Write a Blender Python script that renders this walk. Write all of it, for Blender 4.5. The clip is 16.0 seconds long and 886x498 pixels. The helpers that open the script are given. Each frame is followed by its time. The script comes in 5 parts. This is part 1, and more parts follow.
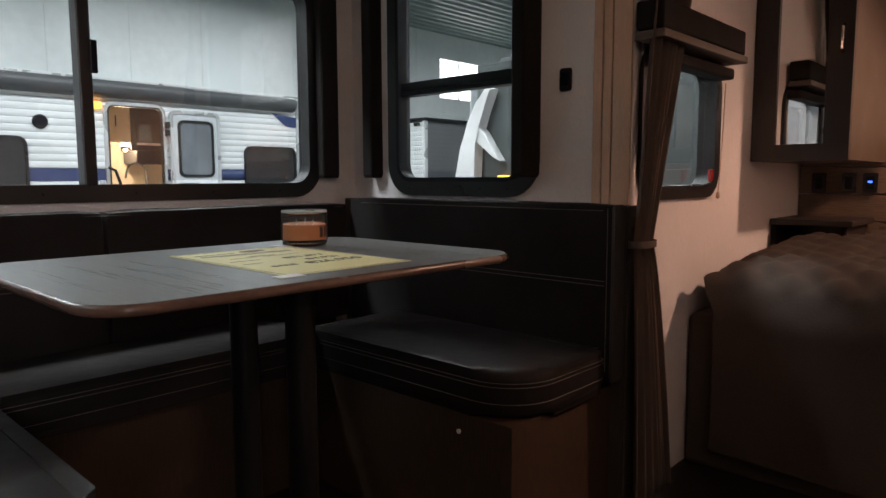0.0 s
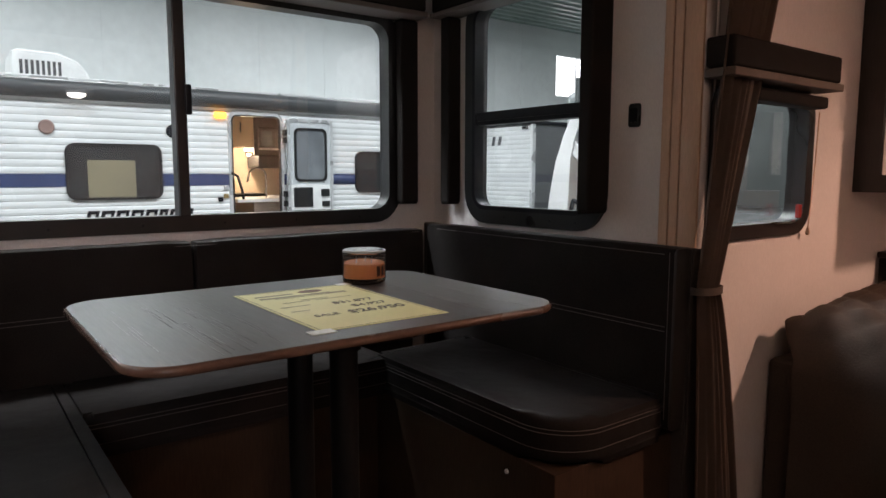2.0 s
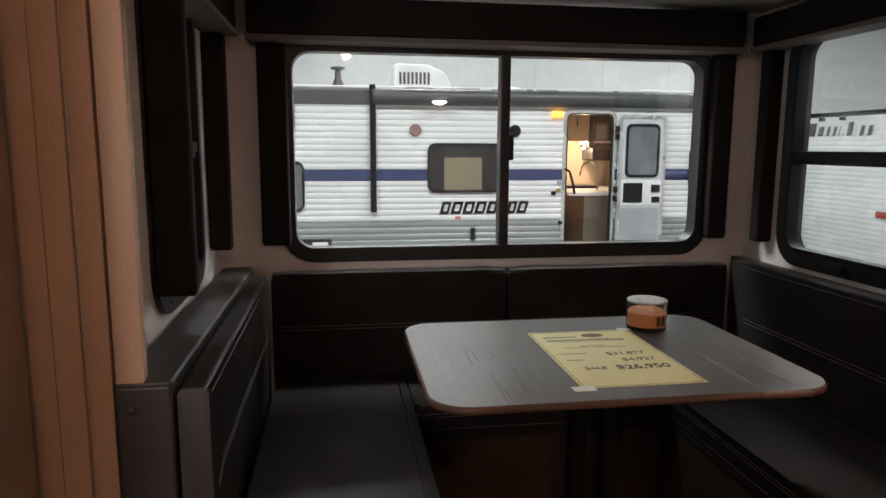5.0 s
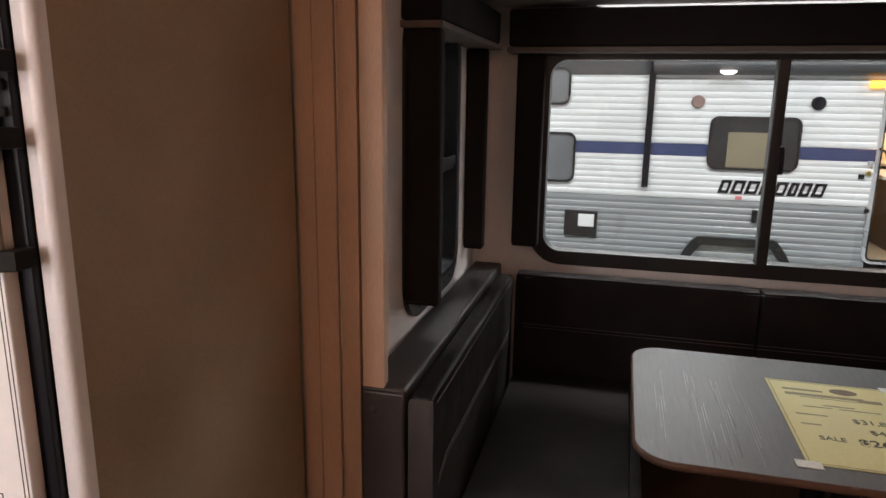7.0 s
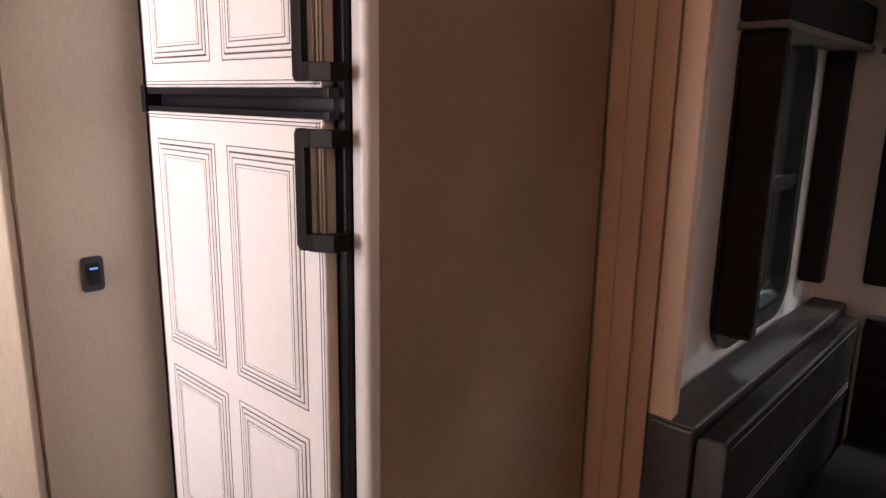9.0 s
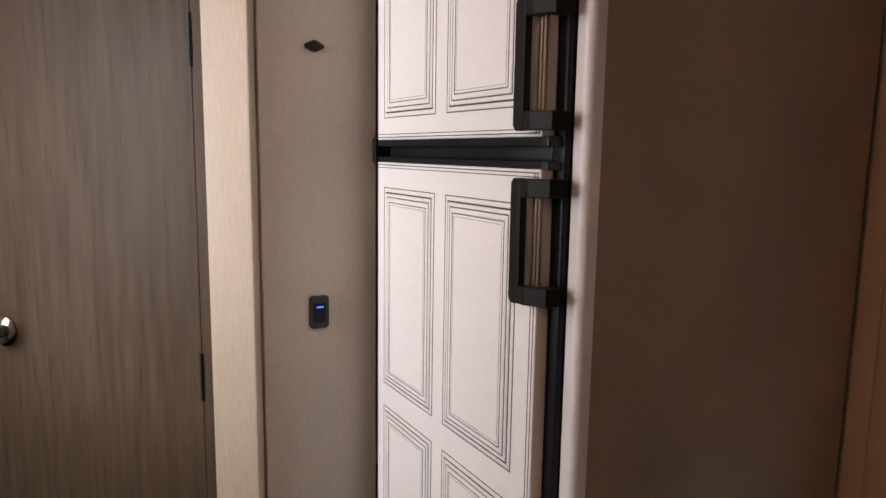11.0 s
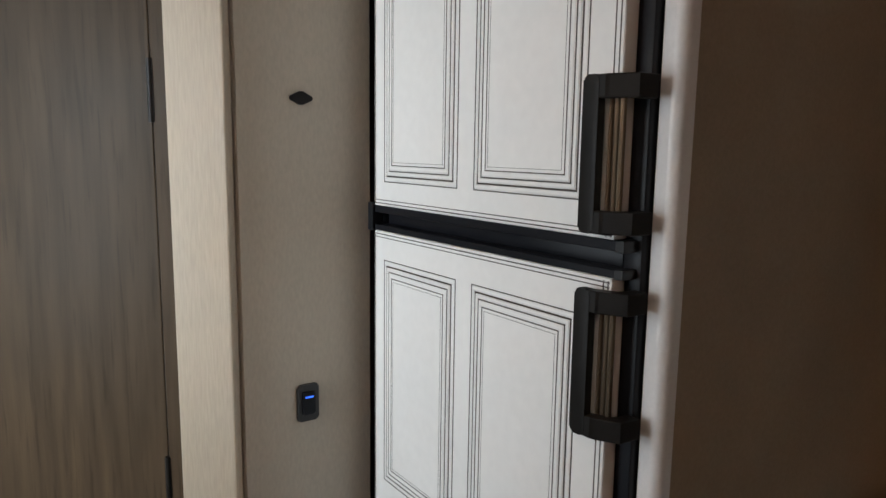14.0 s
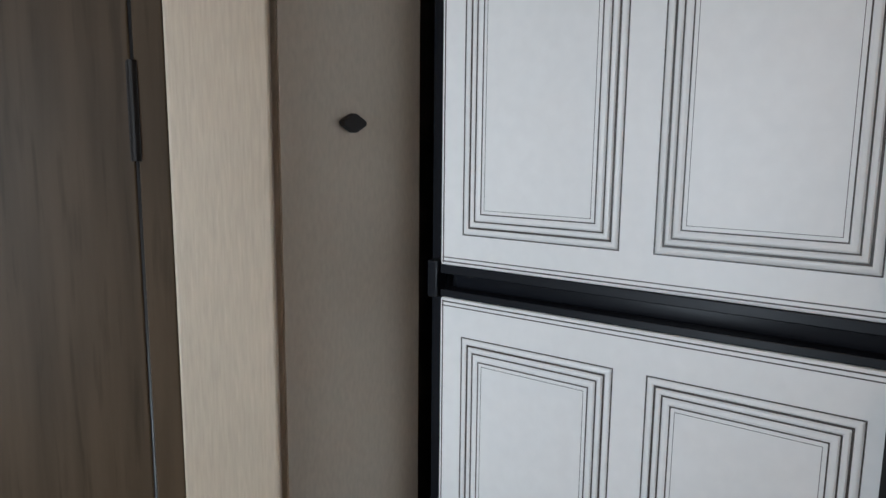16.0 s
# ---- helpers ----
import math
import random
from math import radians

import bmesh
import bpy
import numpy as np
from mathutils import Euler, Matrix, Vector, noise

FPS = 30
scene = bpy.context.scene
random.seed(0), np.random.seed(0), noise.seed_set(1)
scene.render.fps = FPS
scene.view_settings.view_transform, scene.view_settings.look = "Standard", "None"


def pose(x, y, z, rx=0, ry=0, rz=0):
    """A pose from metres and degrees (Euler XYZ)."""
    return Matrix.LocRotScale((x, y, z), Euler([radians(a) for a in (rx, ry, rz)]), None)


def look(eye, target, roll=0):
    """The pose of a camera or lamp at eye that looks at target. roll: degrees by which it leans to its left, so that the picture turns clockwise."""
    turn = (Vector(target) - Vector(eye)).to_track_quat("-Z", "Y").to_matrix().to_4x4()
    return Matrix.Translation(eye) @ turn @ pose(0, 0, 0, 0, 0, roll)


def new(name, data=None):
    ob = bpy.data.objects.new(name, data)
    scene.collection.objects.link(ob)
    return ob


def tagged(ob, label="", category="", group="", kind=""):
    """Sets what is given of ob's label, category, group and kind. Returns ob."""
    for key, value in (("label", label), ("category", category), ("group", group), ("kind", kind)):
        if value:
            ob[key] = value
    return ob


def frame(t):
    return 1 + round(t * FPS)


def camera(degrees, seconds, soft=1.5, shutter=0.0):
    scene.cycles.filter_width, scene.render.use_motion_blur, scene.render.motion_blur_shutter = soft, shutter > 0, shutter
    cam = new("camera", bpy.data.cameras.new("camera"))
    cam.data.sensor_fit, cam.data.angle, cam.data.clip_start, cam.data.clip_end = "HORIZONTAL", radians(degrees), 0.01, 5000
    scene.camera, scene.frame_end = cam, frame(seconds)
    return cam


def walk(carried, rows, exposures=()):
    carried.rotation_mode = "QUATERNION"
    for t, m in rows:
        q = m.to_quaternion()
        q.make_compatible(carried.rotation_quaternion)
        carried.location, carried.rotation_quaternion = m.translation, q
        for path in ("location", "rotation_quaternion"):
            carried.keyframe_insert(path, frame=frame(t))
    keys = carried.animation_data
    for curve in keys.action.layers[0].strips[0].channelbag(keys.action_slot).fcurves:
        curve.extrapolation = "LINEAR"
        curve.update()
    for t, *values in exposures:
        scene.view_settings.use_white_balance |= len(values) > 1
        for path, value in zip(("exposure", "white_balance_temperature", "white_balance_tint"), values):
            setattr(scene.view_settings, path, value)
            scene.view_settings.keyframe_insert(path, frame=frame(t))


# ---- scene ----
cam = camera(66.4, 16.0)
PATH = [
    (0, (-0.088, 0.118, 0.909), (-1.449, 1.57, 0.701), -0.2),
    (0.5, (-0.06, 0.145, 0.939), (-1.424, 1.593, 0.727), -0.2),
    (1, (-0.02, 0.156, 0.967), (-1.391, 1.595, 0.746), -0.1),
    (1.5, (0.014, 0.183, 0.992), (-1.449, 1.529, 0.773), -0.1),
    (2, (0.031, 0.219, 1.027), (-1.558, 1.413, 0.803), 0.1),
    (2.5, (0.071, 0.242, 1.054), (-1.643, 1.245, 0.816), 0.1),
    (3, (0.122, 0.24, 1.05), (-1.702, 1.028, 0.82), 0.5),
    (3.5, (0.175, 0.233, 1.077), (-1.731, 0.795, 0.852), 0.6),
    (3.7, (0.221, 0.2, 1.106), (-1.702, 0.7, 0.876), 0.3),
    (5.8, (0.279, 0.303, 1.321), (-1.687, 0.414, 0.974), 0.7),
    (6, (0.287, 0.316, 1.343), (-1.681, 0.345, 0.986), 0.7),
    (6.5, (0.299, 0.339, 1.394), (-1.651, 0.129, 1.002), 0.9),
    (7, (0.305, 0.352, 1.434), (-1.584, -0.137, 0.993), 0.8),
    (7.5, (0.316, 0.4, 1.435), (-1.465, -0.394, 0.992), 0.9),
    (7.7, (0.31, 0.401, 1.438), (-1.417, -0.492, 0.968), 0.7),
    (8, (0.3, 0.402, 1.443), (-1.341, -0.627, 0.942), 0.8),
    (8.2, (0.287, 0.4, 1.44), (-1.302, -0.699, 0.923), 0.7),
    (8.5, (0.267, 0.397, 1.435), (-1.254, -0.789, 0.905), 0.9),
    (8.7, (0.261, 0.395, 1.434), (-1.205, -0.858, 0.905), 0.9),
    (9, (0.253, 0.391, 1.433), (-1.189, -0.926, 1.003), 1.0),
    (9.2, (0.252, 0.387, 1.433), (-1.163, -0.98, 1.072), 0.9),
    (9.5, (0.25, 0.38, 1.432), (-1.103, -1.063, 1.135), 0.7),
    (9.7, (0.245, 0.375, 1.427), (-1.072, -1.108, 1.165), 0.7),
    (10, (0.238, 0.367, 1.419), (-1.013, -1.177, 1.189), 0.7),
    (10.2, (0.233, 0.367, 1.414), (-0.941, -1.236, 1.186), 0.8),
    (12.3, (0.227, 0.276, 1.449), (-0.66, -1.491, 1.145), 0.5),
    (12.5, (0.225, 0.255, 1.45), (-0.651, -1.518, 1.153), 0.5),
    (13, (0.236, 0.229, 1.47), (-0.638, -1.546, 1.179), 0.8),
    (13.5, (0.234, 0.197, 1.499), (-0.709, -1.544, 1.217), 0.9),
    (13.8, (0.245, 0.162, 1.522), (-0.817, -1.508, 1.233), 0.9),
    (14, (0.253, 0.138, 1.538), (-0.894, -1.475, 1.247), 0.8),
    (14.5, (0.278, 0.024, 1.571), (-1.014, -1.473, 1.273), 0.7),
    (15, (0.328, -0.103, 1.584), (-1.025, -1.544, 1.278), 1.0),
    (15.5, (0.353, -0.233, 1.585), (-1.025, -1.653, 1.294), 0.9),
    (16, (0.368, -0.348, 1.589), (-1.232, -1.51, 1.293), 0.6),
]
EXPOSURES = [(0, 0.3, 6750, 17), (3.5, 0.33, 7050, 21), (6, 0.12, 7300, 20), (7, 0.26, 7250, 22), (8, 0.57, 7000, 24), (9, 0.25, 7100, 27), (10.2, -0.05, 7000, 25), (12.3, -0.34, 6300, 7), (14, -0.52, 6050, 3), (16, -0.85, 5650, 3)]
walk(cam, [(t, look(eye, target, roll)) for t, eye, target, roll in PATH], EXPOSURES)

# ---- world and light ----
world = bpy.data.worlds.new("world")
scene.world = world
world.use_nodes = True
wn = world.node_tree
sky = wn.nodes.new("ShaderNodeTexSky")
sky.sky_type = "NISHITA"
sky.sun_disc = False
sky.sun_elevation, sky.sun_rotation = radians(35), radians(60)
wn.links.new(sky.outputs[0], wn.nodes["Background"].inputs[0])
wn.nodes["Background"].inputs[1].default_value = 0.05


def area_lamp(name, loc, target, power, sx, sy, rgb):
    data = bpy.data.lights.new(name, "AREA")
    data.shape, data.size, data.size_y, data.energy, data.color = "RECTANGLE", sx, sy, power, rgb
    ob = new(name, data)
    ob.matrix_world = look(loc, target)
    return ob


def spot_bulb(name, loc, power, radius, rgb):
    data = bpy.data.lights.new(name, "POINT")
    data.energy, data.shadow_soft_size, data.color = power, radius, rgb
    ob = new(name, data)
    ob.location = loc
    return ob


def downlight(name, loc, power, radius, rgb, degrees, blend):
    data = bpy.data.lights.new(name, "SPOT")
    data.energy, data.shadow_soft_size, data.color = power, radius, rgb
    data.spot_size, data.spot_blend = radians(degrees), blend
    ob = new(name, data)
    ob.location = loc
    return ob


COOL, WARM, DAY = (0.80, 0.94, 0.98), (1.0, 0.76, 0.60), (0.92, 0.93, 0.96)
HALL = 1.08
for lx, ly, share in ((-3.3, -1.5, 240), (-3.3, 3.0, 215), (-3.3, 8.0, 120), (-9.5, 1.0, 205), (-9.5, 7.0, 215), (-7.0, 13.0, 170)):
    area_lamp("hall_light", (lx, ly, 4.5), (lx, ly, 0), share * HALL, 0.5, 3.2, COOL)
BEDLAMP, GALLEYLAMP, AISLELAMP = (0.50, 3.02, 1.93), (0.62, 0.32, 1.90), (0.62, -0.50, 1.93)
downlight("bedroom_ceiling_light", BEDLAMP, 60.0, 0.06, (1.0, 0.61, 0.43), 146, 0.4)
# Galley and aisle lamps are added fill; no such source is seen.
spot_bulb("galley_fill_light", GALLEYLAMP, 4.3, 0.03, (1.0, 0.64, 0.44))
spot_bulb("aisle_fill_light", AISLELAMP, 3.6, 0.06, WARM)
area_lamp("entry_daylight", (1.27, -0.85, 1.42), (0.0, -1.12, 1.32), 10.5, 0.5, 1.0, DAY).data.spread = radians(100)
spot_bulb("neighbour_galley_light", (-8.03, 3.32, 1.24), 15, 0.02, (1.0, 0.8, 0.55))


# ---- materials ----
def shader(name, base, rough=0.5, metal=0.0, grain=40.0, vary=0.12, bump=0.15, stretch=(1, 1, 1), blot=3.0,
           blotch=0.12, coat=0.0, rough_vary=0.1, wave=0.0, wave_scale=12.0, wave_axis="X", dist=0.002, spec=0.5, wrinkle=0.0, streak=0.0):
    """A surface with fine grain, broad blotches, uneven gloss and fine relief."""
    m = bpy.data.materials.new(name)
    m.use_nodes = True
    nt = m.node_tree
    b = nt.nodes["Principled BSDF"]
    link = nt.links.new
    co = nt.nodes.new("ShaderNodeTexCoord")
    mp = nt.nodes.new("ShaderNodeMapping")
    mp.inputs["Scale"].default_value = stretch
    link(co.outputs["Object"], mp.inputs[0])

    def noise_at(scale, detail, src):
        n = nt.nodes.new("ShaderNodeTexNoise")
        n.inputs["Scale"].default_value, n.inputs["Detail"].default_value = scale, detail
        link(src, n.inputs["Vector"])
        return n.outputs["Fac"]

    fine, broad = noise_at(grain, 6, mp.outputs[0]), noise_at(blot, 3, co.outputs["Object"])

    def spread(src, amount):
        r = nt.nodes.new("ShaderNodeMapRange")
        r.inputs[1].default_value, r.inputs[2].default_value = 0.3, 0.7
        r.inputs[3].default_value, r.inputs[4].default_value = 1 - amount, 1 + amount
        link(src, r.inputs[0])
        return r.outputs[0]

    def times(a, c):
        n = nt.nodes.new("ShaderNodeMath")
        n.operation = "MULTIPLY"
        link(a, n.inputs[0])
        link(c, n.inputs[1])
        return n.outputs[0]

    level = times(spread(fine, vary), spread(broad, blotch))
    height = fine
    if streak:
        st = nt.nodes.new("ShaderNodeMapRange")
        st.inputs[1].default_value, st.inputs[2].default_value = 0.56, 0.70
        st.inputs[3].default_value, st.inputs[4].default_value = 1.0, 1.0 - streak
        link(noise_at(grain * 1.9, 3, mp.outputs[0]), st.inputs[0])
        level = times(level, st.outputs[0])
    if wave:
        w = nt.nodes.new("ShaderNodeTexWave")
        w.bands_direction = wave_axis
        w.inputs["Scale"].default_value, w.inputs["Distortion"].default_value = wave_scale, 3.5
        w.inputs["Detail"].default_value, w.inputs["Detail Scale"].default_value = 3, 1.6
        link(mp.outputs[0], w.inputs["Vector"])
        level = times(level, spread(w.outputs["Fac"], wave))
    mul = nt.nodes.new("ShaderNodeVectorMath")
    mul.operation = "SCALE"
    mul.inputs[0].default_value = base
    link(level, mul.inputs["Scale"])
    link(mul.outputs[0], b.inputs["Base Color"])
    rr = nt.nodes.new("ShaderNodeMapRange")
    rr.inputs[1].default_value, rr.inputs[2].default_value = 0.3, 0.7
    rr.inputs[3].default_value, rr.inputs[4].default_value = max(0.02, rough - rough_vary), min(1, rough + rough_vary)
    link(broad, rr.inputs[0])
    link(rr.outputs[0], b.inputs["Roughness"])
    b.inputs["Metallic"].default_value = metal
    b.inputs["Coat Weight"].default_value = coat
    b.inputs["Specular IOR Level"].default_value = spec
    if bump:
        bp = nt.nodes.new("ShaderNodeBump")
        bp.inputs["Strength"].default_value, bp.inputs["Distance"].default_value = bump, dist
        link(height, bp.inputs["Height"])
        if wrinkle:
            wr = nt.nodes.new("ShaderNodeBump")
            wr.inputs["Strength"].default_value, wr.inputs["Distance"].default_value = wrinkle, 0.012
            link(noise_at(11, 2, mp.outputs[0]), wr.inputs["Height"])
            link(wr.outputs[0], bp.inputs["Normal"])
        link(bp.outputs[0], b.inputs["Normal"])
    return m


def glow(name, rgb, strength):
    m = bpy.data.materials.new(name)
    m.use_nodes = True
    b = m.node_tree.nodes["Principled BSDF"]
    b.inputs["Base Color"].default_value = (*rgb, 1)
    b.inputs["Emission Color"].default_value = (*rgb, 1)
    b.inputs["Emission Strength"].default_value = strength
    return m


def glass(name, tint=(1, 1, 1), rough=0.0, ior=1.45):
    m = bpy.data.materials.new(name)
    m.use_nodes = True
    b = m.node_tree.nodes["Principled BSDF"]
    b.inputs["Base Color"].default_value = (*tint, 1)
    b.inputs["Roughness"].default_value, b.inputs["IOR"].default_value = rough, ior
    b.inputs["Transmission Weight"].default_value = 1
    return m


VINYL = shader("dark_vinyl", (0.0215, 0.0188, 0.0182), 0.38, spec=0.035, rough_vary=0.05, wrinkle=0.25, grain=260, vary=0.15, bump=0.25, blot=5, blotch=0.15, dist=0.001)
VINYL_END = shader("taupe_vinyl", (0.045, 0.038, 0.036), 0.45, grain=240, vary=0.12, bump=0.25, blot=4, dist=0.001)
STITCH = shader("grey_thread", (0.11, 0.10, 0.095), 0.8, grain=300, bump=0.1)
LINEN = shader("vinyl_wall_panel", (0.78, 0.74, 0.73), 0.55, grain=320, vary=0.05, bump=0.12, stretch=(1, 1, 0.25), blot=2, blotch=0.05, dist=0.001)
TAUPE = shader("taupe_wall_panel", (0.47, 0.435, 0.365), 0.5, grain=220, vary=0.06, bump=0.12, stretch=(1, 1, 0.4), blot=1.6, blotch=0.08, dist=0.001)
SIDE = shader("fridge_side_panel", (0.29, 0.225, 0.155), 0.55, spec=0.25, grain=220, vary=0.06, bump=0.10, blot=2.4, blotch=0.24, dist=0.001)
TAN = shader("tan_trim", (0.62, 0.42, 0.30), 0.5, grain=420, vary=0.07, bump=0.18, stretch=(1, 1, 0.12), blot=3, blotch=0.05, dist=0.001)
CREAM = shader("cream_trim", (0.42, 0.35, 0.265), 0.5, grain=380, vary=0.08, bump=0.3, stretch=(1, 1, 0.08), blot=3, blotch=0.05, dist=0.001)
PLEAT = shader("dark_valance_fabric", (0.016, 0.013, 0.012), 0.8, spec=0.15, grain=500, vary=0.12, bump=0.3, blot=4, blotch=0.1, dist=0.001)
PIPE = shader("valance_piping", (0.12, 0.094, 0.082), 0.6, grain=300, bump=0.1)
BLACK = shader("black_plastic", (0.012, 0.012, 0.013), 0.35, grain=160, vary=0.1, bump=0.05, dist=0.0008)
BLACKSAT = shader("satin_black_metal", (0.008, 0.0088, 0.012), 0.42, spec=0.2, grain=120, vary=0.1, bump=0.04, dist=0.0008)
LAMINATE = shader("grey_laminate", (0.115, 0.111, 0.107), 0.42, spec=0.22, rough_vary=0.02, grain=60, vary=0.10, bump=0.02, stretch=(0.25, 3, 1), blot=4, blotch=0.06, wave=0.015, wave_scale=5.0, wave_axis="Y", dist=0.0008)
EDGE = shader("brown_table_edging", (0.12, 0.072, 0.056), 0.2, grain=80, vary=0.08, bump=0.05)
OAK = shader("brown_seat_panel", (0.046, 0.028, 0.018), 0.55, spec=0.25, grain=50, vary=0.2, bump=0.1, stretch=(4, 4, 0.4), blotch=0.15)
DOORWOOD = shader("grey_brown_wood", (0.056, 0.038, 0.022), 0.5, spec=0.12, grain=9, vary=0.22, bump=0.22, stretch=(6, 6, 0.45), blot=1.6, blotch=0.26, dist=0.001, streak=0.3)
CABWOOD = shader("dark_cabinet_wood", (0.028, 0.020, 0.017), 0.42, grain=40, vary=0.22, bump=0.12, stretch=(5, 5, 0.4), blotch=0.12)
PALEWOOD = shader("pale_cabinet_side", (0.10, 0.071, 0.050), 0.5, grain=40, vary=0.1, bump=0.08, stretch=(5, 5, 0.4))
PLANK = shader("headboard_planks", (0.24, 0.16, 0.115), 0.5, grain=40, vary=0.25, bump=0.15, stretch=(0.4, 5, 6))
FRIDGE = shader("white_cabinet_paint", (0.82, 0.815, 0.80), 0.4, spec=0.5, grain=60, vary=0.02, bump=0.05, blot=4, blotch=0.03, rough_vary=0.04, dist=0.001)
GLAZE = shader("brown_glaze_line", (0.048, 0.034, 0.027), 0.5, grain=120, vary=0.35, bump=0.05)
CHROME = shader("brushed_nickel", (0.36, 0.335, 0.30), 0.13, metal=1.0, grain=200, vary=0.06, bump=0.03, stretch=(1, 1, 0.05))
GRIP = shader("dull_fluted_nickel", (0.24, 0.20, 0.15), 0.34, metal=0.85, grain=200, vary=0.08, bump=0.04, stretch=(1, 1, 0.05))
BRONZE = shader("dark_bronze", (0.010, 0.0088, 0.008), 0.45, metal=0.0, spec=0.22, grain=160, vary=0.1, bump=0.05)
PAPER = shader("yellow_paper", (0.80, 0.74, 0.36), 0.75, grain=120, vary=0.03, bump=0.08, blotch=0.03)
INK = shader("grey_ink", (0.085, 0.072, 0.045), 0.7, bump=0)
FAINTINK = shader("faint_ink", (0.34, 0.30, 0.15), 0.7, bump=0)
LOGO = shader("brown_logo_ink", (0.20, 0.13, 0.07), 0.7, bump=0)
TAPE = shader("clear_tape", (0.75, 0.74, 0.66), 0.25, bump=0.2, grain=90)
WAX = shader("orange_wax", (0.78, 0.27, 0.09), 0.45, grain=60, vary=0.04, bump=0.05)
LABEL = shader("dark_label", (0.10, 0.05, 0.03), 0.5, bump=0)
CURTAIN = shader("taupe_curtain", (0.17, 0.122, 0.098), 0.8, grain=400, vary=0.12, bump=0.3, blot=4, dist=0.001)
TIE = shader("brown_tie_band", (0.075, 0.056, 0.046), 0.85, grain=400, vary=0.12, bump=0.3)
QUILT = shader("brown_quilt", (0.060, 0.045, 0.037), 0.85, spec=0.15, grain=220, vary=0.12, bump=0.4, blot=5, blotch=0.1)
FLOOR = shader("dark_vinyl_floor", (0.013, 0.010, 0.009), 0.6, spec=0.2, grain=40, vary=0.2, bump=0.1, stretch=(4, 0.4, 1))
CEILING = shader("white_ceiling", (0.66, 0.63, 0.60), 0.6, grain=120, vary=0.03, bump=0.1)
SIDING = shader("white_siding", (0.70, 0.72, 0.725), 0.26, grain=5, vary=0.04, bump=0.35, stretch=(1, 0.3, 2.5), dist=0.008, blot=1.5, blotch=0.05, coat=0.2)
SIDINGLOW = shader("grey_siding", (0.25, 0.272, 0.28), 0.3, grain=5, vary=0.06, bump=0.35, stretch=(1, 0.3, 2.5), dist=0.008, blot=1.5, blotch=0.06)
NAVY = shader("navy_stripe", (0.035, 0.055, 0.14), 0.35, grain=20, vary=0.05, bump=0)
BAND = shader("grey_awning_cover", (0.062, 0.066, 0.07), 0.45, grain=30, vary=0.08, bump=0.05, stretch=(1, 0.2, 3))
ALU = shader("aluminium_frame", (0.72, 0.73, 0.74), 0.3, metal=0.6, grain=90, vary=0.05, bump=0.03)
DARKGLASS = shader("dark_tinted_pane", (0.022, 0.024, 0.026), 0.2, grain=4, vary=0.2, bump=0.01)
GREYGLASS = shader("grey_tinted_pane", (0.16, 0.175, 0.19), 0.12, grain=3, vary=0.15, bump=0.01, coat=0.4)
BLIND = shader("beige_blind", (0.22, 0.19, 0.125), 0.8, grain=60, vary=0.1)
ABS = shader("white_moulded_plastic", (0.78, 0.79, 0.79), 0.4, grain=40, vary=0.03, bump=0.05)
GREYPANEL = shader("pale_grey_panel", (0.52, 0.55, 0.57), 0.4, grain=40, vary=0.04)
HALLWALL = shader("hall_wall_panels", (0.66, 0.69, 0.69), 0.6, grain=6, vary=0.04, bump=0.05, blot=0.6, blotch=0.08)
HALLROOF = shader("green_metal_roof", (0.16, 0.22, 0.20), 0.45, grain=8, vary=0.1, bump=0.05)
CONCRETE = shader("concrete", (0.27, 0.265, 0.255), 0.5, grain=12, vary=0.15, bump=0.15, blot=0.7, blotch=0.2)
KITCHENWALL = shader("warm_kitchen_wall", (0.66, 0.56, 0.42), 0.5, grain=40, vary=0.04)
KITCHENPALE = shader("pale_kitchen_cupboard", (0.48, 0.37, 0.25), 0.5, grain=40, vary=0.08, stretch=(4, 4, 0.4))
VANGLASS = shader("dark_coach_glass", (0.07, 0.08, 0.078), 0.5, grain=3, vary=0.2, bump=0.01)
KITCHENWOOD = shader("grey_kitchen_wood", (0.16, 0.128, 0.10), 0.45, grain=40, vary=0.15, stretch=(4, 4, 0.4))
TYRE = shader("tyre_rubber", (0.02, 0.02, 0.02), 0.7, grain=60)
REDLENS = shader("red_lens", (0.35, 0.03, 0.03), 0.25, bump=0)
REDSTICKER = shader("red_sticker", (0.60, 0.16, 0.16), 0.4, bump=0)
BRASS = shader("brass_lock", (0.55, 0.42, 0.18), 0.3, metal=0.9, bump=0)
AMBER, BLUELED = glow("amber_lamp_lens", (1.0, 0.45, 0.06), 2.2), glow("blue_led", (0.05, 0.16, 1.0), 2.2)
LAMPDISC, SKYPANE, REDLED = glow("lamp_diffuser", (1.0, 0.8, 0.6), 6.0), glow("bright_sky", (0.9, 0.97, 1.0), 2.6), glow("red_led", (1.0, 0.08, 0.06), 2.0)
LIDGLASS = glass("clear_lid_plastic", (0.95, 0.96, 0.96), 0.12, 1.35)
LIDGLASS.node_tree.nodes["Principled BSDF"].inputs["Transmission Weight"].default_value = 0.55
GLASS, JARGLASS = glass("window_glass"), glass("jar_glass", (0.97, 0.98, 0.98), 0.02, 1.2)
JARGLASS.node_tree.nodes["Principled BSDF"].inputs["Transmission Weight"].default_value = 0.97
LEGBLACK = shader("matt_black_post", (0.006, 0.006, 0.006), 0.5, grain=120, vary=0.1, bump=0.03, spec=0.3)
GRAIN = shader("pale_grain_lines", (0.19, 0.185, 0.18), 0.45, grain=60, vary=0.2, bump=0.0)
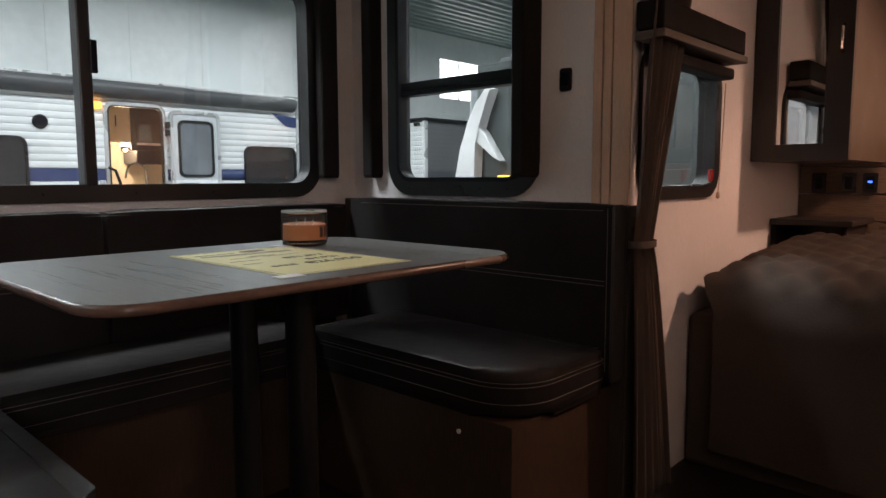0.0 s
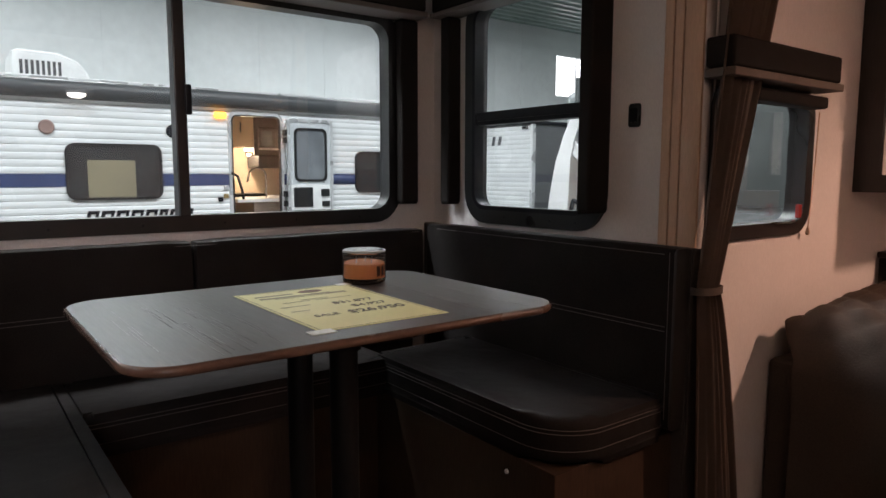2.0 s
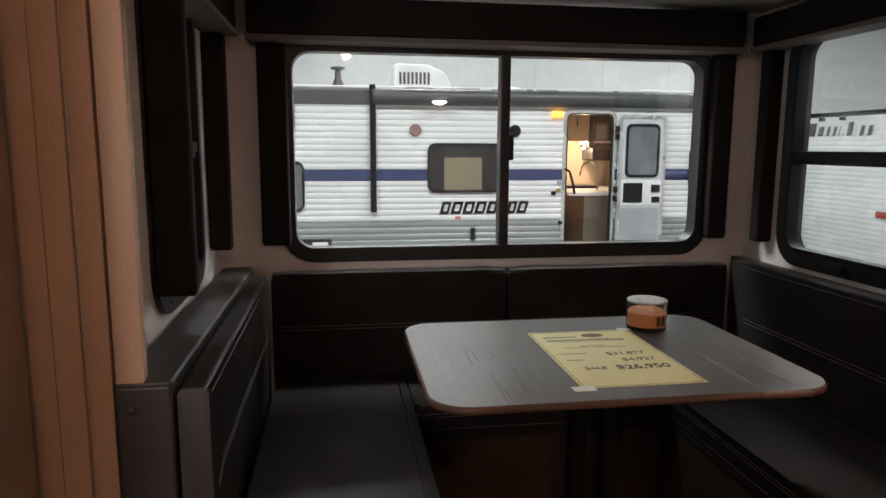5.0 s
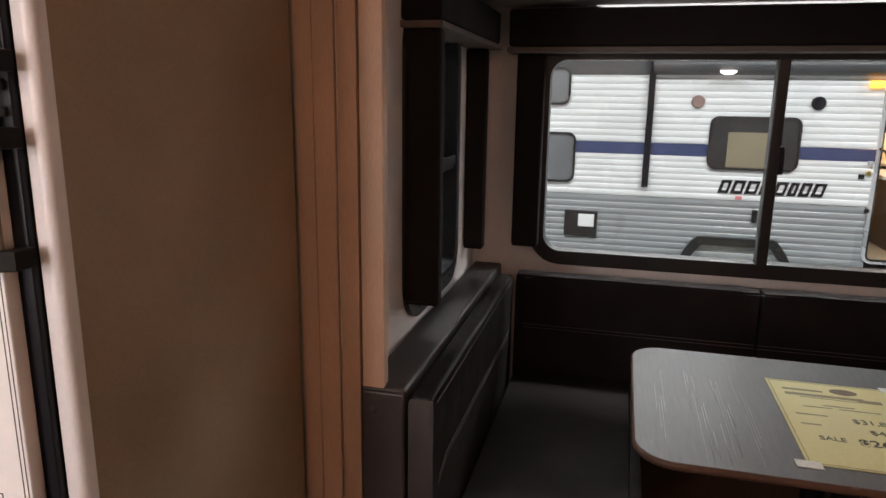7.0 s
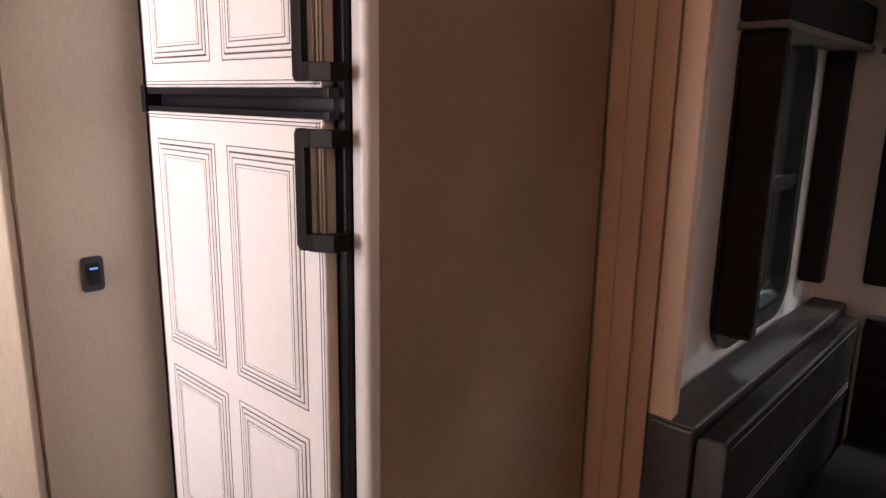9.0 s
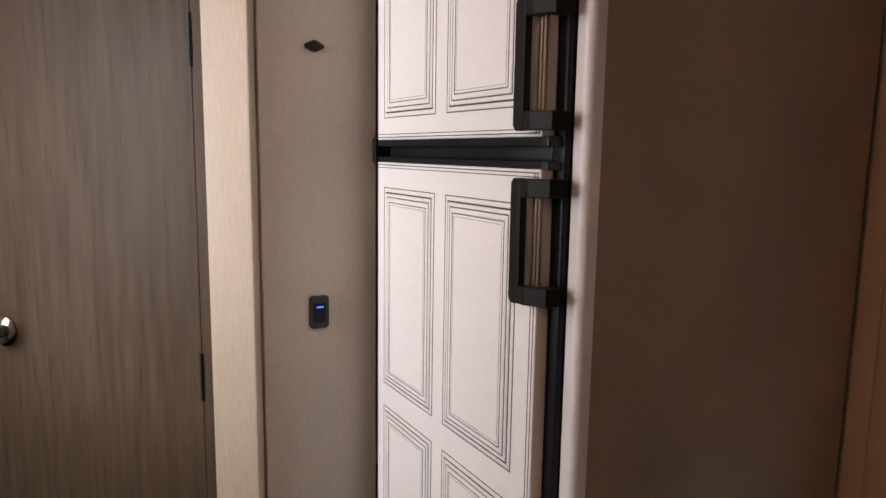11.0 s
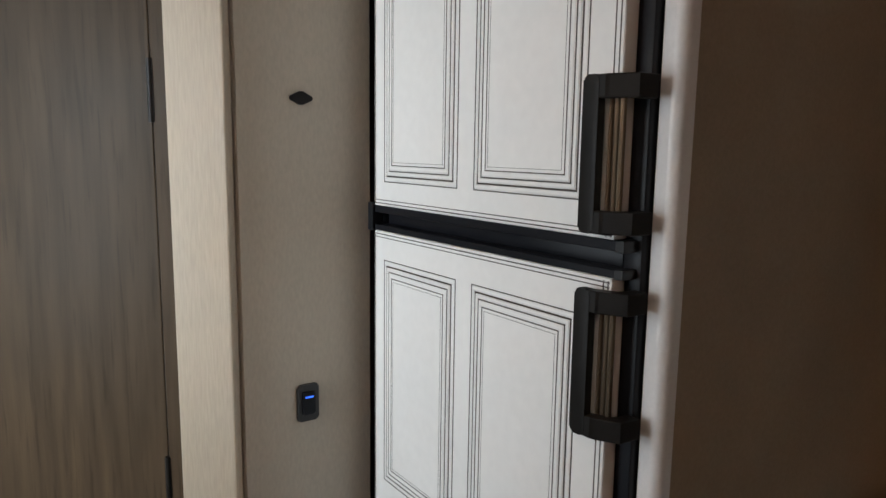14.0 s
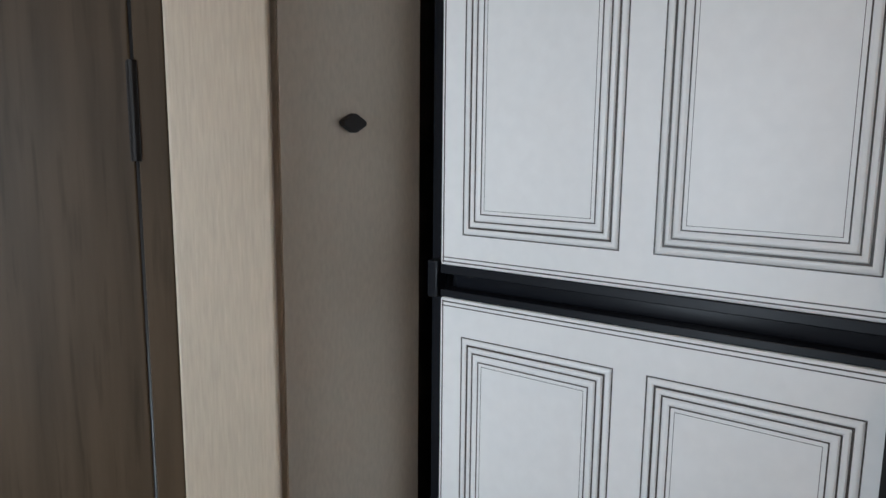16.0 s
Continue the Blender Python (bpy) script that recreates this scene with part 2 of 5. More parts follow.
SPEAKER = shader("brown_speaker_mesh", (0.26, 0.17, 0.15), 0.6, grain=200, vary=0.2)
MIRROR = shader("mirror", (0.72, 0.72, 0.72), 0.03, metal=1.0, bump=0, vary=0.0, blotch=0.02, rough_vary=0.01)


# ---- building blocks ----
def box(bm, x0, x1, y0, y1, z0, z1, bevel=0.0, segments=2):
    vs = [bm.verts.new((x, y, z)) for x in (x0, x1) for y in (y0, y1) for z in (z0, z1)]
    quads = ((0, 1, 3, 2), (4, 6, 7, 5), (0, 4, 5, 1), (2, 3, 7, 6), (0, 2, 6, 4), (1, 5, 7, 3))
    fs = [bm.faces.new([vs[i] for i in q]) for q in quads]
    if bevel:
        es = list({e for f in fs for e in f.edges})
        bmesh.ops.bevel(bm, geom=es + vs, offset=bevel, segments=segments, profile=0.5, affect="EDGES")
    return bm


def rounded(u0, u1, v0, v1, r, n=6):
    """The outline of a rectangle with rounded corners."""
    pts = []
    for cu, cv, a in ((u1 - r, v1 - r, 0), (u0 + r, v1 - r, 90), (u0 + r, v0 + r, 180), (u1 - r, v0 + r, 270)):
        for i in range(n + 1):
            w = radians(a + 90 * i / n)
            pts.append((cu + r * math.cos(w), cv + r * math.sin(w)))
    return pts


def lift(u, v, d, axis):
    return (d, u, v) if axis == "x" else (u, d, v) if axis == "y" else (u, v, d)


def prism(bm, outline, axis, d0, d1, bevel=0.0, segments=2):
    lo = [bm.verts.new(lift(u, v, d0, axis)) for u, v in outline]
    hi = [bm.verts.new(lift(u, v, d1, axis)) for u, v in outline]
    caps = [bm.faces.new(lo), bm.faces.new(hi)]
    n = len(outline)
    for i in range(n):
        bm.faces.new((lo[i], lo[(i + 1) % n], hi[(i + 1) % n], hi[i]))
    if bevel:
        es = list({e for f in caps for e in f.edges})
        bmesh.ops.bevel(bm, geom=es, offset=bevel, segments=segments, profile=0.5, affect="EDGES")
    return bm


def ring(bm, outer, inner, axis, d0, d1):
    n = len(outer)
    rows = [[bm.verts.new(lift(u, v, d, axis)) for u, v in o] for o, d in ((outer, d0), (outer, d1), (inner, d1), (inner, d0))]
    for a in range(4):
        for i in range(n):
            bm.faces.new((rows[a][i], rows[a][(i + 1) % n], rows[(a + 1) % 4][(i + 1) % n], rows[(a + 1) % 4][i]))
    return bm


def lathe(bm, profile, centre, n=40, axis="z"):
    rows = []
    for r, h in profile:
        row = []
        for i in range(n):
            w = 2 * math.pi * i / n
            a, b = r * math.cos(w), r * math.sin(w)
            p = (a, b, h) if axis == "z" else (h, a, b) if axis == "x" else (a, h, b)
            row.append(bm.verts.new(Vector(centre) + Vector(p)))
        rows.append(row)
    for k in range(len(rows) - 1):
        for i in range(n):
            bm.faces.new((rows[k][i], rows[k][(i + 1) % n], rows[k + 1][(i + 1) % n], rows[k + 1][i]))
    bm.faces.new(rows[0])
    bm.faces.new(rows[-1])
    return bm


def tube(bm, path, r, n=8):
    """A round bar along the points of path."""
    rows, pts = [], [Vector(p) for p in path]
    for i, p in enumerate(pts):
        d = (pts[min(i + 1, len(pts) - 1)] - pts[max(i - 1, 0)]).normalized()
        a = d.cross(Vector((0, 0, 1)) if abs(d.z) < 0.9 else Vector((1, 0, 0))).normalized()
        b = d.cross(a)
        rows.append([bm.verts.new(p + r * (math.cos(2 * math.pi * k / n) * a + math.sin(2 * math.pi * k / n) * b)) for k in range(n)])
    for i in range(len(rows) - 1):
        for k in range(n):
            bm.faces.new((rows[i][k], rows[i][(k + 1) % n], rows[i + 1][(k + 1) % n], rows[i + 1][k]))
    bm.faces.new(rows[0])
    bm.faces.new(rows[-1])
    return bm


def mesh_of(name, bm, material, smooth=30):
    bmesh.ops.recalc_face_normals(bm, faces=bm.faces)
    if smooth:
        for f in bm.faces:
            f.smooth = True
        for e in bm.edges:
            e.smooth = len(e.link_faces) == 2 and e.calc_face_angle(4) < radians(smooth)
        if len(bm.faces) < 150:
            middle = sorted(f.calc_area() for f in bm.faces)[len(bm.faces) // 2]
            for f in bm.faces:
                f.smooth = f.calc_area() < 5 * middle
    me = bpy.data.meshes.new(name)
    bm.to_mesh(me)
    bm.free()
    me.materials.append(material)
    return me


def part(name, bm, material, parent, label="", smooth=30):
    ob = new(name, mesh_of(name, bm, material, smooth))
    ob.parent = parent
    return tagged(ob, label)


def thing(name, label, category, at=(0, 0, 0), group="", kind=""):
    """An empty at the thing's base; its parts are built in world places and set under it."""
    ob = new(name)
    ob.empty_display_size = 0.05
    return tagged(ob, label, category, group, kind)


def whole(name, bm, material, label, category, group="", kind="", smooth=30):
    return tagged(new(name, mesh_of(name, bm, material, smooth)), label, category, group, kind)


def plain(name, bm, material, label, kind="structure", category="", smooth=30):
    return tagged(new(name, mesh_of(name, bm, material, smooth)), label, category or name.split("_")[0], "", kind)


def bb(*args, **kw):
    return box(bmesh.new(), *args, **kw)


def pieces(name, boxes, material, label, category=""):
    bm = bmesh.new()
    for b in boxes:
        box(bm, *b)
    return plain(name, bm, material, label, category=category)


def frame_of(u0, u1, v0, v1, wide, r, axis, d0, d1):
    return ring(bmesh.new(), rounded(u0 - wide, u1 + wide, v0 - wide, v1 + wide, r + wide), rounded(u0, u1, v0, v1, r), axis, d0, d1)


def writing(text, size, u, v, z, material, parent, name="printed_figure", bold=0.0):
    """Flat lettering that is read from the aisle: it runs along +y, its top towards -x."""
    cu = bpy.data.curves.new(name, "FONT")
    cu.body, cu.size, cu.extrude, cu.offset = text, size, 0.0002, bold
    tmp = bpy.data.objects.new(name, cu)
    scene.collection.objects.link(tmp)
    bpy.context.view_layer.update()
    me = bpy.data.meshes.new_from_object(tmp.evaluated_get(bpy.context.evaluated_depsgraph_get()))
    bpy.data.objects.remove(tmp)
    me.transform(Matrix.Translation((u, v, z)) @ Matrix.Rotation(radians(90), 4, "Z"))
    me.materials.clear()
    me.materials.append(material)
    ob = new(name, me)
    ob.parent = parent
    return ob


# ---- the trailer's shell ----
WX, WL, WR, FX = -2.12, -0.16, 1.79, -0.955          # slide-out end wall, its two sides, the main wall's inner face
SLIDE_TOP, TOP = 1.735, 2.0
BW = (0.10, 1.575, 0.895, 1.56)                        # end window: y, y, z, z
RW = (-1.86, -1.31, 0.90, 1.60)                        # slide side windows: x, x, z, z
LW = (-1.765, -1.315, 0.905, 1.60)
MW = (1.865, 2.33, 0.885, 1.235)                        # bedroom window: y, y, z, z


def wall_x(name, x0, x1, y0, y1, z0, z1, hole, material, label):
    a, b, c, d = hole[0] - 0.012, hole[1] + 0.012, hole[2] - 0.012, hole[3] + 0.012
    return pieces(name, [(x0, x1, y0, a, z0, z1), (x0, x1, b, y1, z0, z1), (x0, x1, a, b, z0, c), (x0, x1, a, b, d, z1)], material, label)


def wall_y(name, y0, y1, x0, x1, z0, z1, hole, material, label):
    a, b, c, d = hole[0] - 0.012, hole[1] + 0.012, hole[2] - 0.012, hole[3] + 0.012
    return pieces(name, [(x0, a, y0, y1, z0, z1), (b, x1, y0, y1, z0, z1), (a, b, y0, y1, z0, c), (a, b, y0, y1, d, z1)], material, label)


wall_x("wall_slide_end", WX - 0.045, WX, WL - 0.05, WR + 0.05, -0.05, SLIDE_TOP, BW, LINEN, "pale vinyl-covered slide-out end wall with a window")
wall_y("wall_slide_south", WL - 0.045, WL, WX, FX - 0.012, -0.05, SLIDE_TOP, LW, LINEN, "pale vinyl-covered slide-out side wall with a window")
wall_y("wall_slide_north", WR, WR + 0.045, WX, FX - 0.012, -0.05, SLIDE_TOP, RW, LINEN, "pale vinyl-covered slide-out side wall with a window")
pieces("ceiling_slide", [(WX - 0.045, FX - 0.012, WL - 0.045, WR + 0.045, SLIDE_TOP, SLIDE_TOP + 0.05)], CEILING, "white slide-out ceiling", "ceiling")
wall_x("wall_bedroom", FX - 0.065, FX - 0.012, WR + 0.05, 3.30, -0.05, TOP, MW, LINEN, "cream vinyl-covered bedroom wall with a window")
pieces("wall_above_slide", [(FX - 0.06, FX - 0.012, WL - 0.3, WR + 0.05, SLIDE_TOP + 0.05, TOP)], LINEN, "pale wall above the slide-out", "wall")
pieces("wall_front", [(-1.02, 1.40, 3.30, 3.35, -0.05, TOP)], LINEN, "pale front wall of the bedroom", "wall")
wall_x("wall_door_side", 1.35, 1.40, -2.6, 3.30, -0.05, TOP, (-1.17, -0.55, 0.05, 1.90), LINEN, "pale wall with the bright entry doorway")
pieces("wall_rear", [(-1.02, 1.40, -2.65, -2.6, -0.05, TOP)], LINEN, "pale rear wall", "wall")
pieces("wall_bath_aisle", [(0.43, 0.47, -2.6, -1.42, 0, TOP)], TAUPE, "taupe bathroom wall beside the aisle", "wall")
pieces("wall_fridge_back", [(-1.02, -0.97, -2.6, -0.27, -0.05, TOP)], TAUPE, "plain wall behind the fridge", "wall")
pieces("floor", [(-2.12, 1.40, -2.65, 3.35, -0.05, 0.0)], FLOOR, "dark wood-look vinyl floor")
pieces("ceiling", [(-1.02, 1.40, -2.65, 3.35, TOP, TOP + 0.05)], CEILING, "white panelled main ceiling")

# The wall beside the fridge and the slanted bathroom wall.
WY = -0.885
pieces("wall_switch", [(-0.318, -0.088, WY - 0.04, WY, 0, TOP)], TAUPE, "taupe vinyl-covered wall beside the fridge", "wall")
DIAG = Matrix.Translation((0.007, -0.964, 0)) @ Matrix.Rotation(radians(-45), 4, "Z")   # u runs along the slanted wall, v towards the room


def slanted(bm):
    bmesh.ops.transform(bm, matrix=DIAG, verts=bm.verts)
    return bm


pieces("trim_wall_corner", [(-0.1045, -0.0895, WY, WY + 0.003, 0, TOP)], TAUPE, "thin taupe cover strip in the wall corner", "trim")
bm = bmesh.new()
box(bm, -0.115, -0.002, -0.05, -0.012, 0, TOP)
box(bm, -0.002, 0.562, -0.05, -0.012, 1.93, TOP)
box(bm, 0.562, 0.66, -0.05, -0.012, 0, TOP)
plain("wall_bathroom", slanted(bm), TAUPE, "taupe slanted bathroom wall with a doorway")
bm = bmesh.new()
box(bm, -0.119, -0.024, -0.012, 0.010, 0, 1.985, bevel=0.003)
plain("trim_door_near", slanted(bm), CREAM, "cream fabric-textured door casing", category="trim")
bm = bmesh.new()
box(bm, 0.574, 0.65, -0.012, 0.010, 0, 1.985, bevel=0.004)
plain("trim_door_far", slanted(bm), CREAM, "cream fabric-textured door casing", category="trim")
bm = bmesh.new()
box(bm, -0.0205, 0.0075, -0.012, -0.006, 0, 1.94, bevel=0.0015)
box(bm, 0.560, 0.570, -0.012, 0.004, 0, 1.94)
plain("trim_door_stop", slanted(bm), DOORWOOD, "thin grey-brown door stop strips", category="trim")

# Black strips put in for the shadow lines beside the leaf and the stop.
bm = bmesh.new()
box(bm, 0.0077, 0.0118, -0.030, -0.0126, 0, 1.93)
box(bm, -0.0239, -0.0207, -0.012, -0.0100, 0, 1.94)
box(bm, 0.5565, 0.5598, -0.030, -0.0135, 0, 1.93)
plain("trim_door_gap", slanted(bm), BLACK, "black strips standing for the shade in the gaps round the door leaf", category="trim")


def bathroom_door():
    door = thing("door_1", "closed grey-brown wood-grain bathroom door with a nickel knob", "door", kind="structure")
    part("door_leaf", slanted(box(bmesh.new(), 0.0120, 0.556, -0.045, -0.012, 0.02, 1.925, bevel=0.002)), DOORWOOD, door)
    bm = lathe(bmesh.new(), [(0.034, 0), (0.034, 0.004), (0.027, 0.010), (0.013, 0.013), (0.011, 0.030), (0.018, 0.036), (0.027, 0.046), (0.027, 0.058), (0.020, 0.064), (0.004, 0.066)], (0, 0, 0), axis="y")
    bmesh.ops.translate(bm, verts=bm.verts, vec=(0.497, -0.012, 1.035))
    part("door_knob", slanted(bm), CHROME, door, "round brushed nickel knob")
    for z in (0.40, 0.985, 1.62):
        bm = bmesh.new()
        lathe(bm, [(0.0045, 0), (0.0045, 0.095)], (0.0095, -0.006, z - 0.047), n=10)
        box(bm, 0.0045, 0.0145, -0.012, -0.0045, z - 0.047, z + 0.047)
        part("hinge", slanted(bm), BRONZE, door, "dark bronze hinge")


bathroom_door()


def rocker_switch(label, flat, led=False):
    """A small dark switch plate on a wall; flat turns its own x (width), z (height), y (towards the room) into place."""
    sw = thing("wall_switch", label, "switch")
    for nm, bm, m, lb in (("plate", prism(bmesh.new(), rounded(-0.019, 0.019, -0.032, 0.032, 0.006), "y", 0.0, 0.006, 0.002), BLACK, ""),
                          ("rocker", prism(bmesh.new(), rounded(-0.011, 0.011, -0.019, 0.019, 0.002), "y", 0.006, 0.010, 0.001), BLACKSAT, "")):
        bmesh.ops.transform(bm, matrix=flat, verts=bm.verts)
        part(nm, bm, m, sw, lb)
    if led:
        bm = bb(-0.007, 0.007, 0.010, 0.0106, 0.010, 0.0125)
        bmesh.ops.transform(bm, matrix=flat, verts=bm.verts)
        part("indicator", bm, BLUELED, sw, "glowing blue indicator light")
    return sw


rocker_switch("small black rocker switch with a blue light on the taupe wall", Matrix.Translation((-0.197, WY, 1.113)), True)
rocker_switch("small dark rocker switch plate on the slide-out wall", Matrix.Translation((-1.173, WR, 1.186)) @ Matrix.Rotation(radians(180), 4, "Z"))
bm = prism(bmesh.new(), [(0.019, 0.001), (0.018, 0.003), (0.003, 0.0105), (-0.003, 0.0105), (-0.018, 0.003), (-0.019, 0.0), (-0.018, -0.003), (-0.003, -0.0105), (0.003, -0.0105), (0.018, -0.003)], "y", 0.0, 0.008, 0.0015)
bmesh.ops.translate(bm, verts=bm.verts, vec=(-0.193, WY, 1.615))
hook = whole("wall_hook", bm, BRONZE, "small dark bronze diamond-shaped wall plate", "hook")

# Fluted trims round the slide-out.
for nm, boxes in (("trim_slide_south", [(FX - 0.012, FX - 0.003, -0.284, -0.2457), (FX - 0.022, FX, -0.2435, -0.1993), (FX - 0.022, FX, -0.1925, -0.1523), (FX - 0.012, FX + 0.003, -0.1455, -0.098)]),):
    bm = bmesh.new()
    for x0, x1, y0, y1 in boxes:
        box(bm, x0, x1, y0, y1, 0, SLIDE_TOP + 0.07, bevel=0.0012)
    plain(nm, bm, TAN, "tan vinyl-wrapped fluted slide-out trim boards", category="trim")
bm = bmesh.new()
for x0, x1 in ((-1.080, -1.0535), (-1.0495, -1.0245), (-1.0205, -0.967)):
    box(bm, x0, x1, WR - 0.010, WR, 0, SLIDE_TOP, bevel=0.002)
plain("trim_slide_north", bm, TAN, "tan vinyl-wrapped fluted slide-out trim boards", category="trim")
# A black sheet behind the boards stands for the shade in their grooves.
pieces("trim_groove", [(FX - 0.03, FX - 0.0225, -0.262, -0.1435, 0, SLIDE_TOP)], BLACK, "black backing standing for the shade in the gaps between the trim boards", "trim")
pieces("trim_slide_jamb", [(FX - 0.030, FX - 0.0125, -0.1425, -0.100, 0, SLIDE_TOP)], TAN, "tan jamb at the slide-out opening", "trim")
pieces("trim_slide_top", [(FX - 0.012, FX, -0.262, WR + 0.16, SLIDE_TOP + 0.072, SLIDE_TOP + 0.17)], TAN, "tan board above the slide-out", "trim")


# ---- windows ----
def window_end():
    w = thing("window_1", "wide black-framed sliding window with rounded corners", "window", kind="structure")
    y0, y1, z0, z1 = BW
    part("window_frame", frame_of(y0, y1, z0, z1, 0.05, 0.06, "x", WX - 0.05, WX + 0.014), BLACK, w)
    bm = bmesh.new()
    box(bm, WX - 0.03, WX + 0.024, 0.815, 0.850, z0 - 0.004, z1 + 0.004, bevel=0.004)
    part("meeting_rail", bm, BLACK, w)
    part("latch", bb(WX + 0.024, WX + 0.036, 0.842, 0.862, 1.20, 1.29, bevel=0.004), BLACKSAT, w, "black sliding latch")
    for a, b, x in ((y0, 0.832, WX - 0.012), (0.832, y1, WX - 0.034)):
        g = part("pane", bb(x, x + 0.004, a, b, z0, z1), GLASS, w)
        g.visible_shadow = False
    bm = bmesh.new()
    for i in range(6):
        yy = y0 + 0.12 + i * 0.245
        lathe(bm, [(0.004, 0), (0.004, 0.002)], (WX + 0.014, yy, z0 - 0.026), n=8, axis="x")
    part("screw_row", bm, BLACKSAT, w)


def window_side(name, hole, wall, s, bar_z):
    w = thing(name, "black-framed crank window with rounded corners and a middle bar", "window", kind="structure")
    x0, x1, z0, z1 = hole
    lo, hi = sorted((wall - s * 0.05, wall + s * 0.014))
    part("window_frame", frame_of(x0, x1, z0, z1, 0.05, 0.06, "y", lo, hi), BLACK, w)
    lo, hi = sorted((wall - s * 0.02, wall + s * 0.020))
    part("sill_lip", frame_of(x0 + 0.012, x1 - 0.012, z0 + 0.012, z1 - 0.012, 0.014, 0.05, "y", lo, hi), BLACKSAT, w)
    lo, hi = sorted((wall - s * 0.04, wall + s * 0.01))
    bm = bb(x0, x1, lo, hi, bar_z - 0.022, bar_z + 0.012, bevel=0.004)
    box(bm, x0 + 0.02, x1 - 0.02, *sorted((wall + s * 0.01, wall + s * 0.018)), bar_z - 0.008, bar_z + 0.022, bevel=0.003)
    part("middle_bar", bm, BLACKSAT, w)
    lo, hi = sorted((wall - s * 0.030, wall - s * 0.026))
    for c, d in ((z0, bar_z), (bar_z, z1)):
        g = part("pane", bb(x0, x1, lo, hi, c, d), GLASS, w)
        g.visible_shadow = False
    bm = bmesh.new()
    for i in range(5):
        lathe(bm, [(0.004, 0), (0.004, s * 0.002)], (x0 + 0.06 + i * (x1 - x0 - 0.12) / 4, wall + s * 0.014, z0 - 0.024), n=8, axis="y")
    part("screw_row", bm, BLACKSAT, w)


window_end()
window_side("window_2", RW, WR, -1, 1.215)
window_side("window_3", LW, WL, 1, 1.235)


def bedroom_window():
    w = thing("window_4", "dark-framed bedroom window with a red release latch", "window", kind="structure")
    y0, y1, z0, z1 = MW
    x = FX - 0.012
    part("window_frame", frame_of(y0, y1, z0, z1, 0.04, 0.05, "x", x - 0.05, x + 0.012), BLACK, w)
    part("middle_bar", bb(x - 0.04, x + 0.006, 1.868, 1.884, z0, z1), ALU, w)
    g = part("pane", bb(x - 0.03, x - 0.026, y0, y1, z0, z1), GLASS, w)
    g.visible_shadow = False
    part("release_latch", bb(x + 0.012, x + 0.024, 2.275, 2.295, 0.895, 0.935, bevel=0.003), REDLENS, w, "red release latch")
    bm = tube(bmesh.new(), [(x + 0.02, 2.13, 0.885), (x + 0.022, 2.22, 0.882), (x + 0.02, 2.27, 0.888)], 0.004)
    part("crank_handle", bm, CHROME, w, "small metal crank bar")


bedroom_window()


def soft_box(name, label, x0, x1, y0, y1, z0, z1, cat="valance", group="", pipe=None):
    """A padded fabric lambrequin with a paler piped lower edge."""
    v = thing(name, label, cat, group=group)
    part("padded_face", bb(x0, x1, y0, y1, z0, z1, bevel=0.008, segments=3), PLEAT, v)
    if pipe:
        part("piping", bb(*pipe, bevel=0.003), PIPE, v, "paler piped lower edge")
    return v


soft_box("window_valance", "dark padded fabric valance above the wide window", WX, WX + 0.12, WL + 0.13, WR - 0.12, 1.597, 1.715, pipe=(WX, WX + 0.126, WL + 0.125, WR - 0.115, 1.578, 1.595))
soft_box("window_valance", "dark padded fabric valance above a side window", -2.02, -1.24, WR - 0.085, WR, 1.60, 1.70, pipe=(-2.025, -1.235, WR - 0.09, WR, 1.583, 1.598))
soft_box("window_valance", "dark padded fabric valance above a side window", -2.02, -1.25, WL, WL + 0.098, 1.604, 1.705, pipe=(-2.025, -1.245, WL, WL + 0.103, 1.587, 1.602))
for label, args in (("dark padded fabric panel beside the wide window", (WX, WX + 0.055, -0.01, 0.085, 0.915, 1.577)), ("dark padded fabric panel beside the wide window", (WX, WX + 0.055, 1.605, 1.68, 0.915, 1.577)),
                    ("dark padded fabric panel standing out beside a side window", (-1.305, -1.258, WR - 0.088, WR, 0.915, 1.582)), ("dark padded fabric panel standing out beside a side window", (-2.000, -1.950, WR - 0.06, WR, 0.915, 1.582)),
                    ("dark padded fabric panel standing out beside a side window", (-1.302, -1.265, WL, WL + 0.095, 0.920, 1.587)), ("dark padded fabric panel standing out beside a side window", (-1.985, -1.945, WL, WL + 0.07, 0.920, 1.587))):
    panel = soft_box("valance_side_panel", label, *args, group="valance side panels")
    x0, x1, y0, y1, z0, z1 = args
    hem = bmesh.new()
    box(hem, x0 + 0.004, x1 - 0.004, y0 + 0.004, y1 - 0.004, z0 - 0.004, z0 + 0.006, bevel=0.003)
    part("hem", hem, PLEAT, panel)


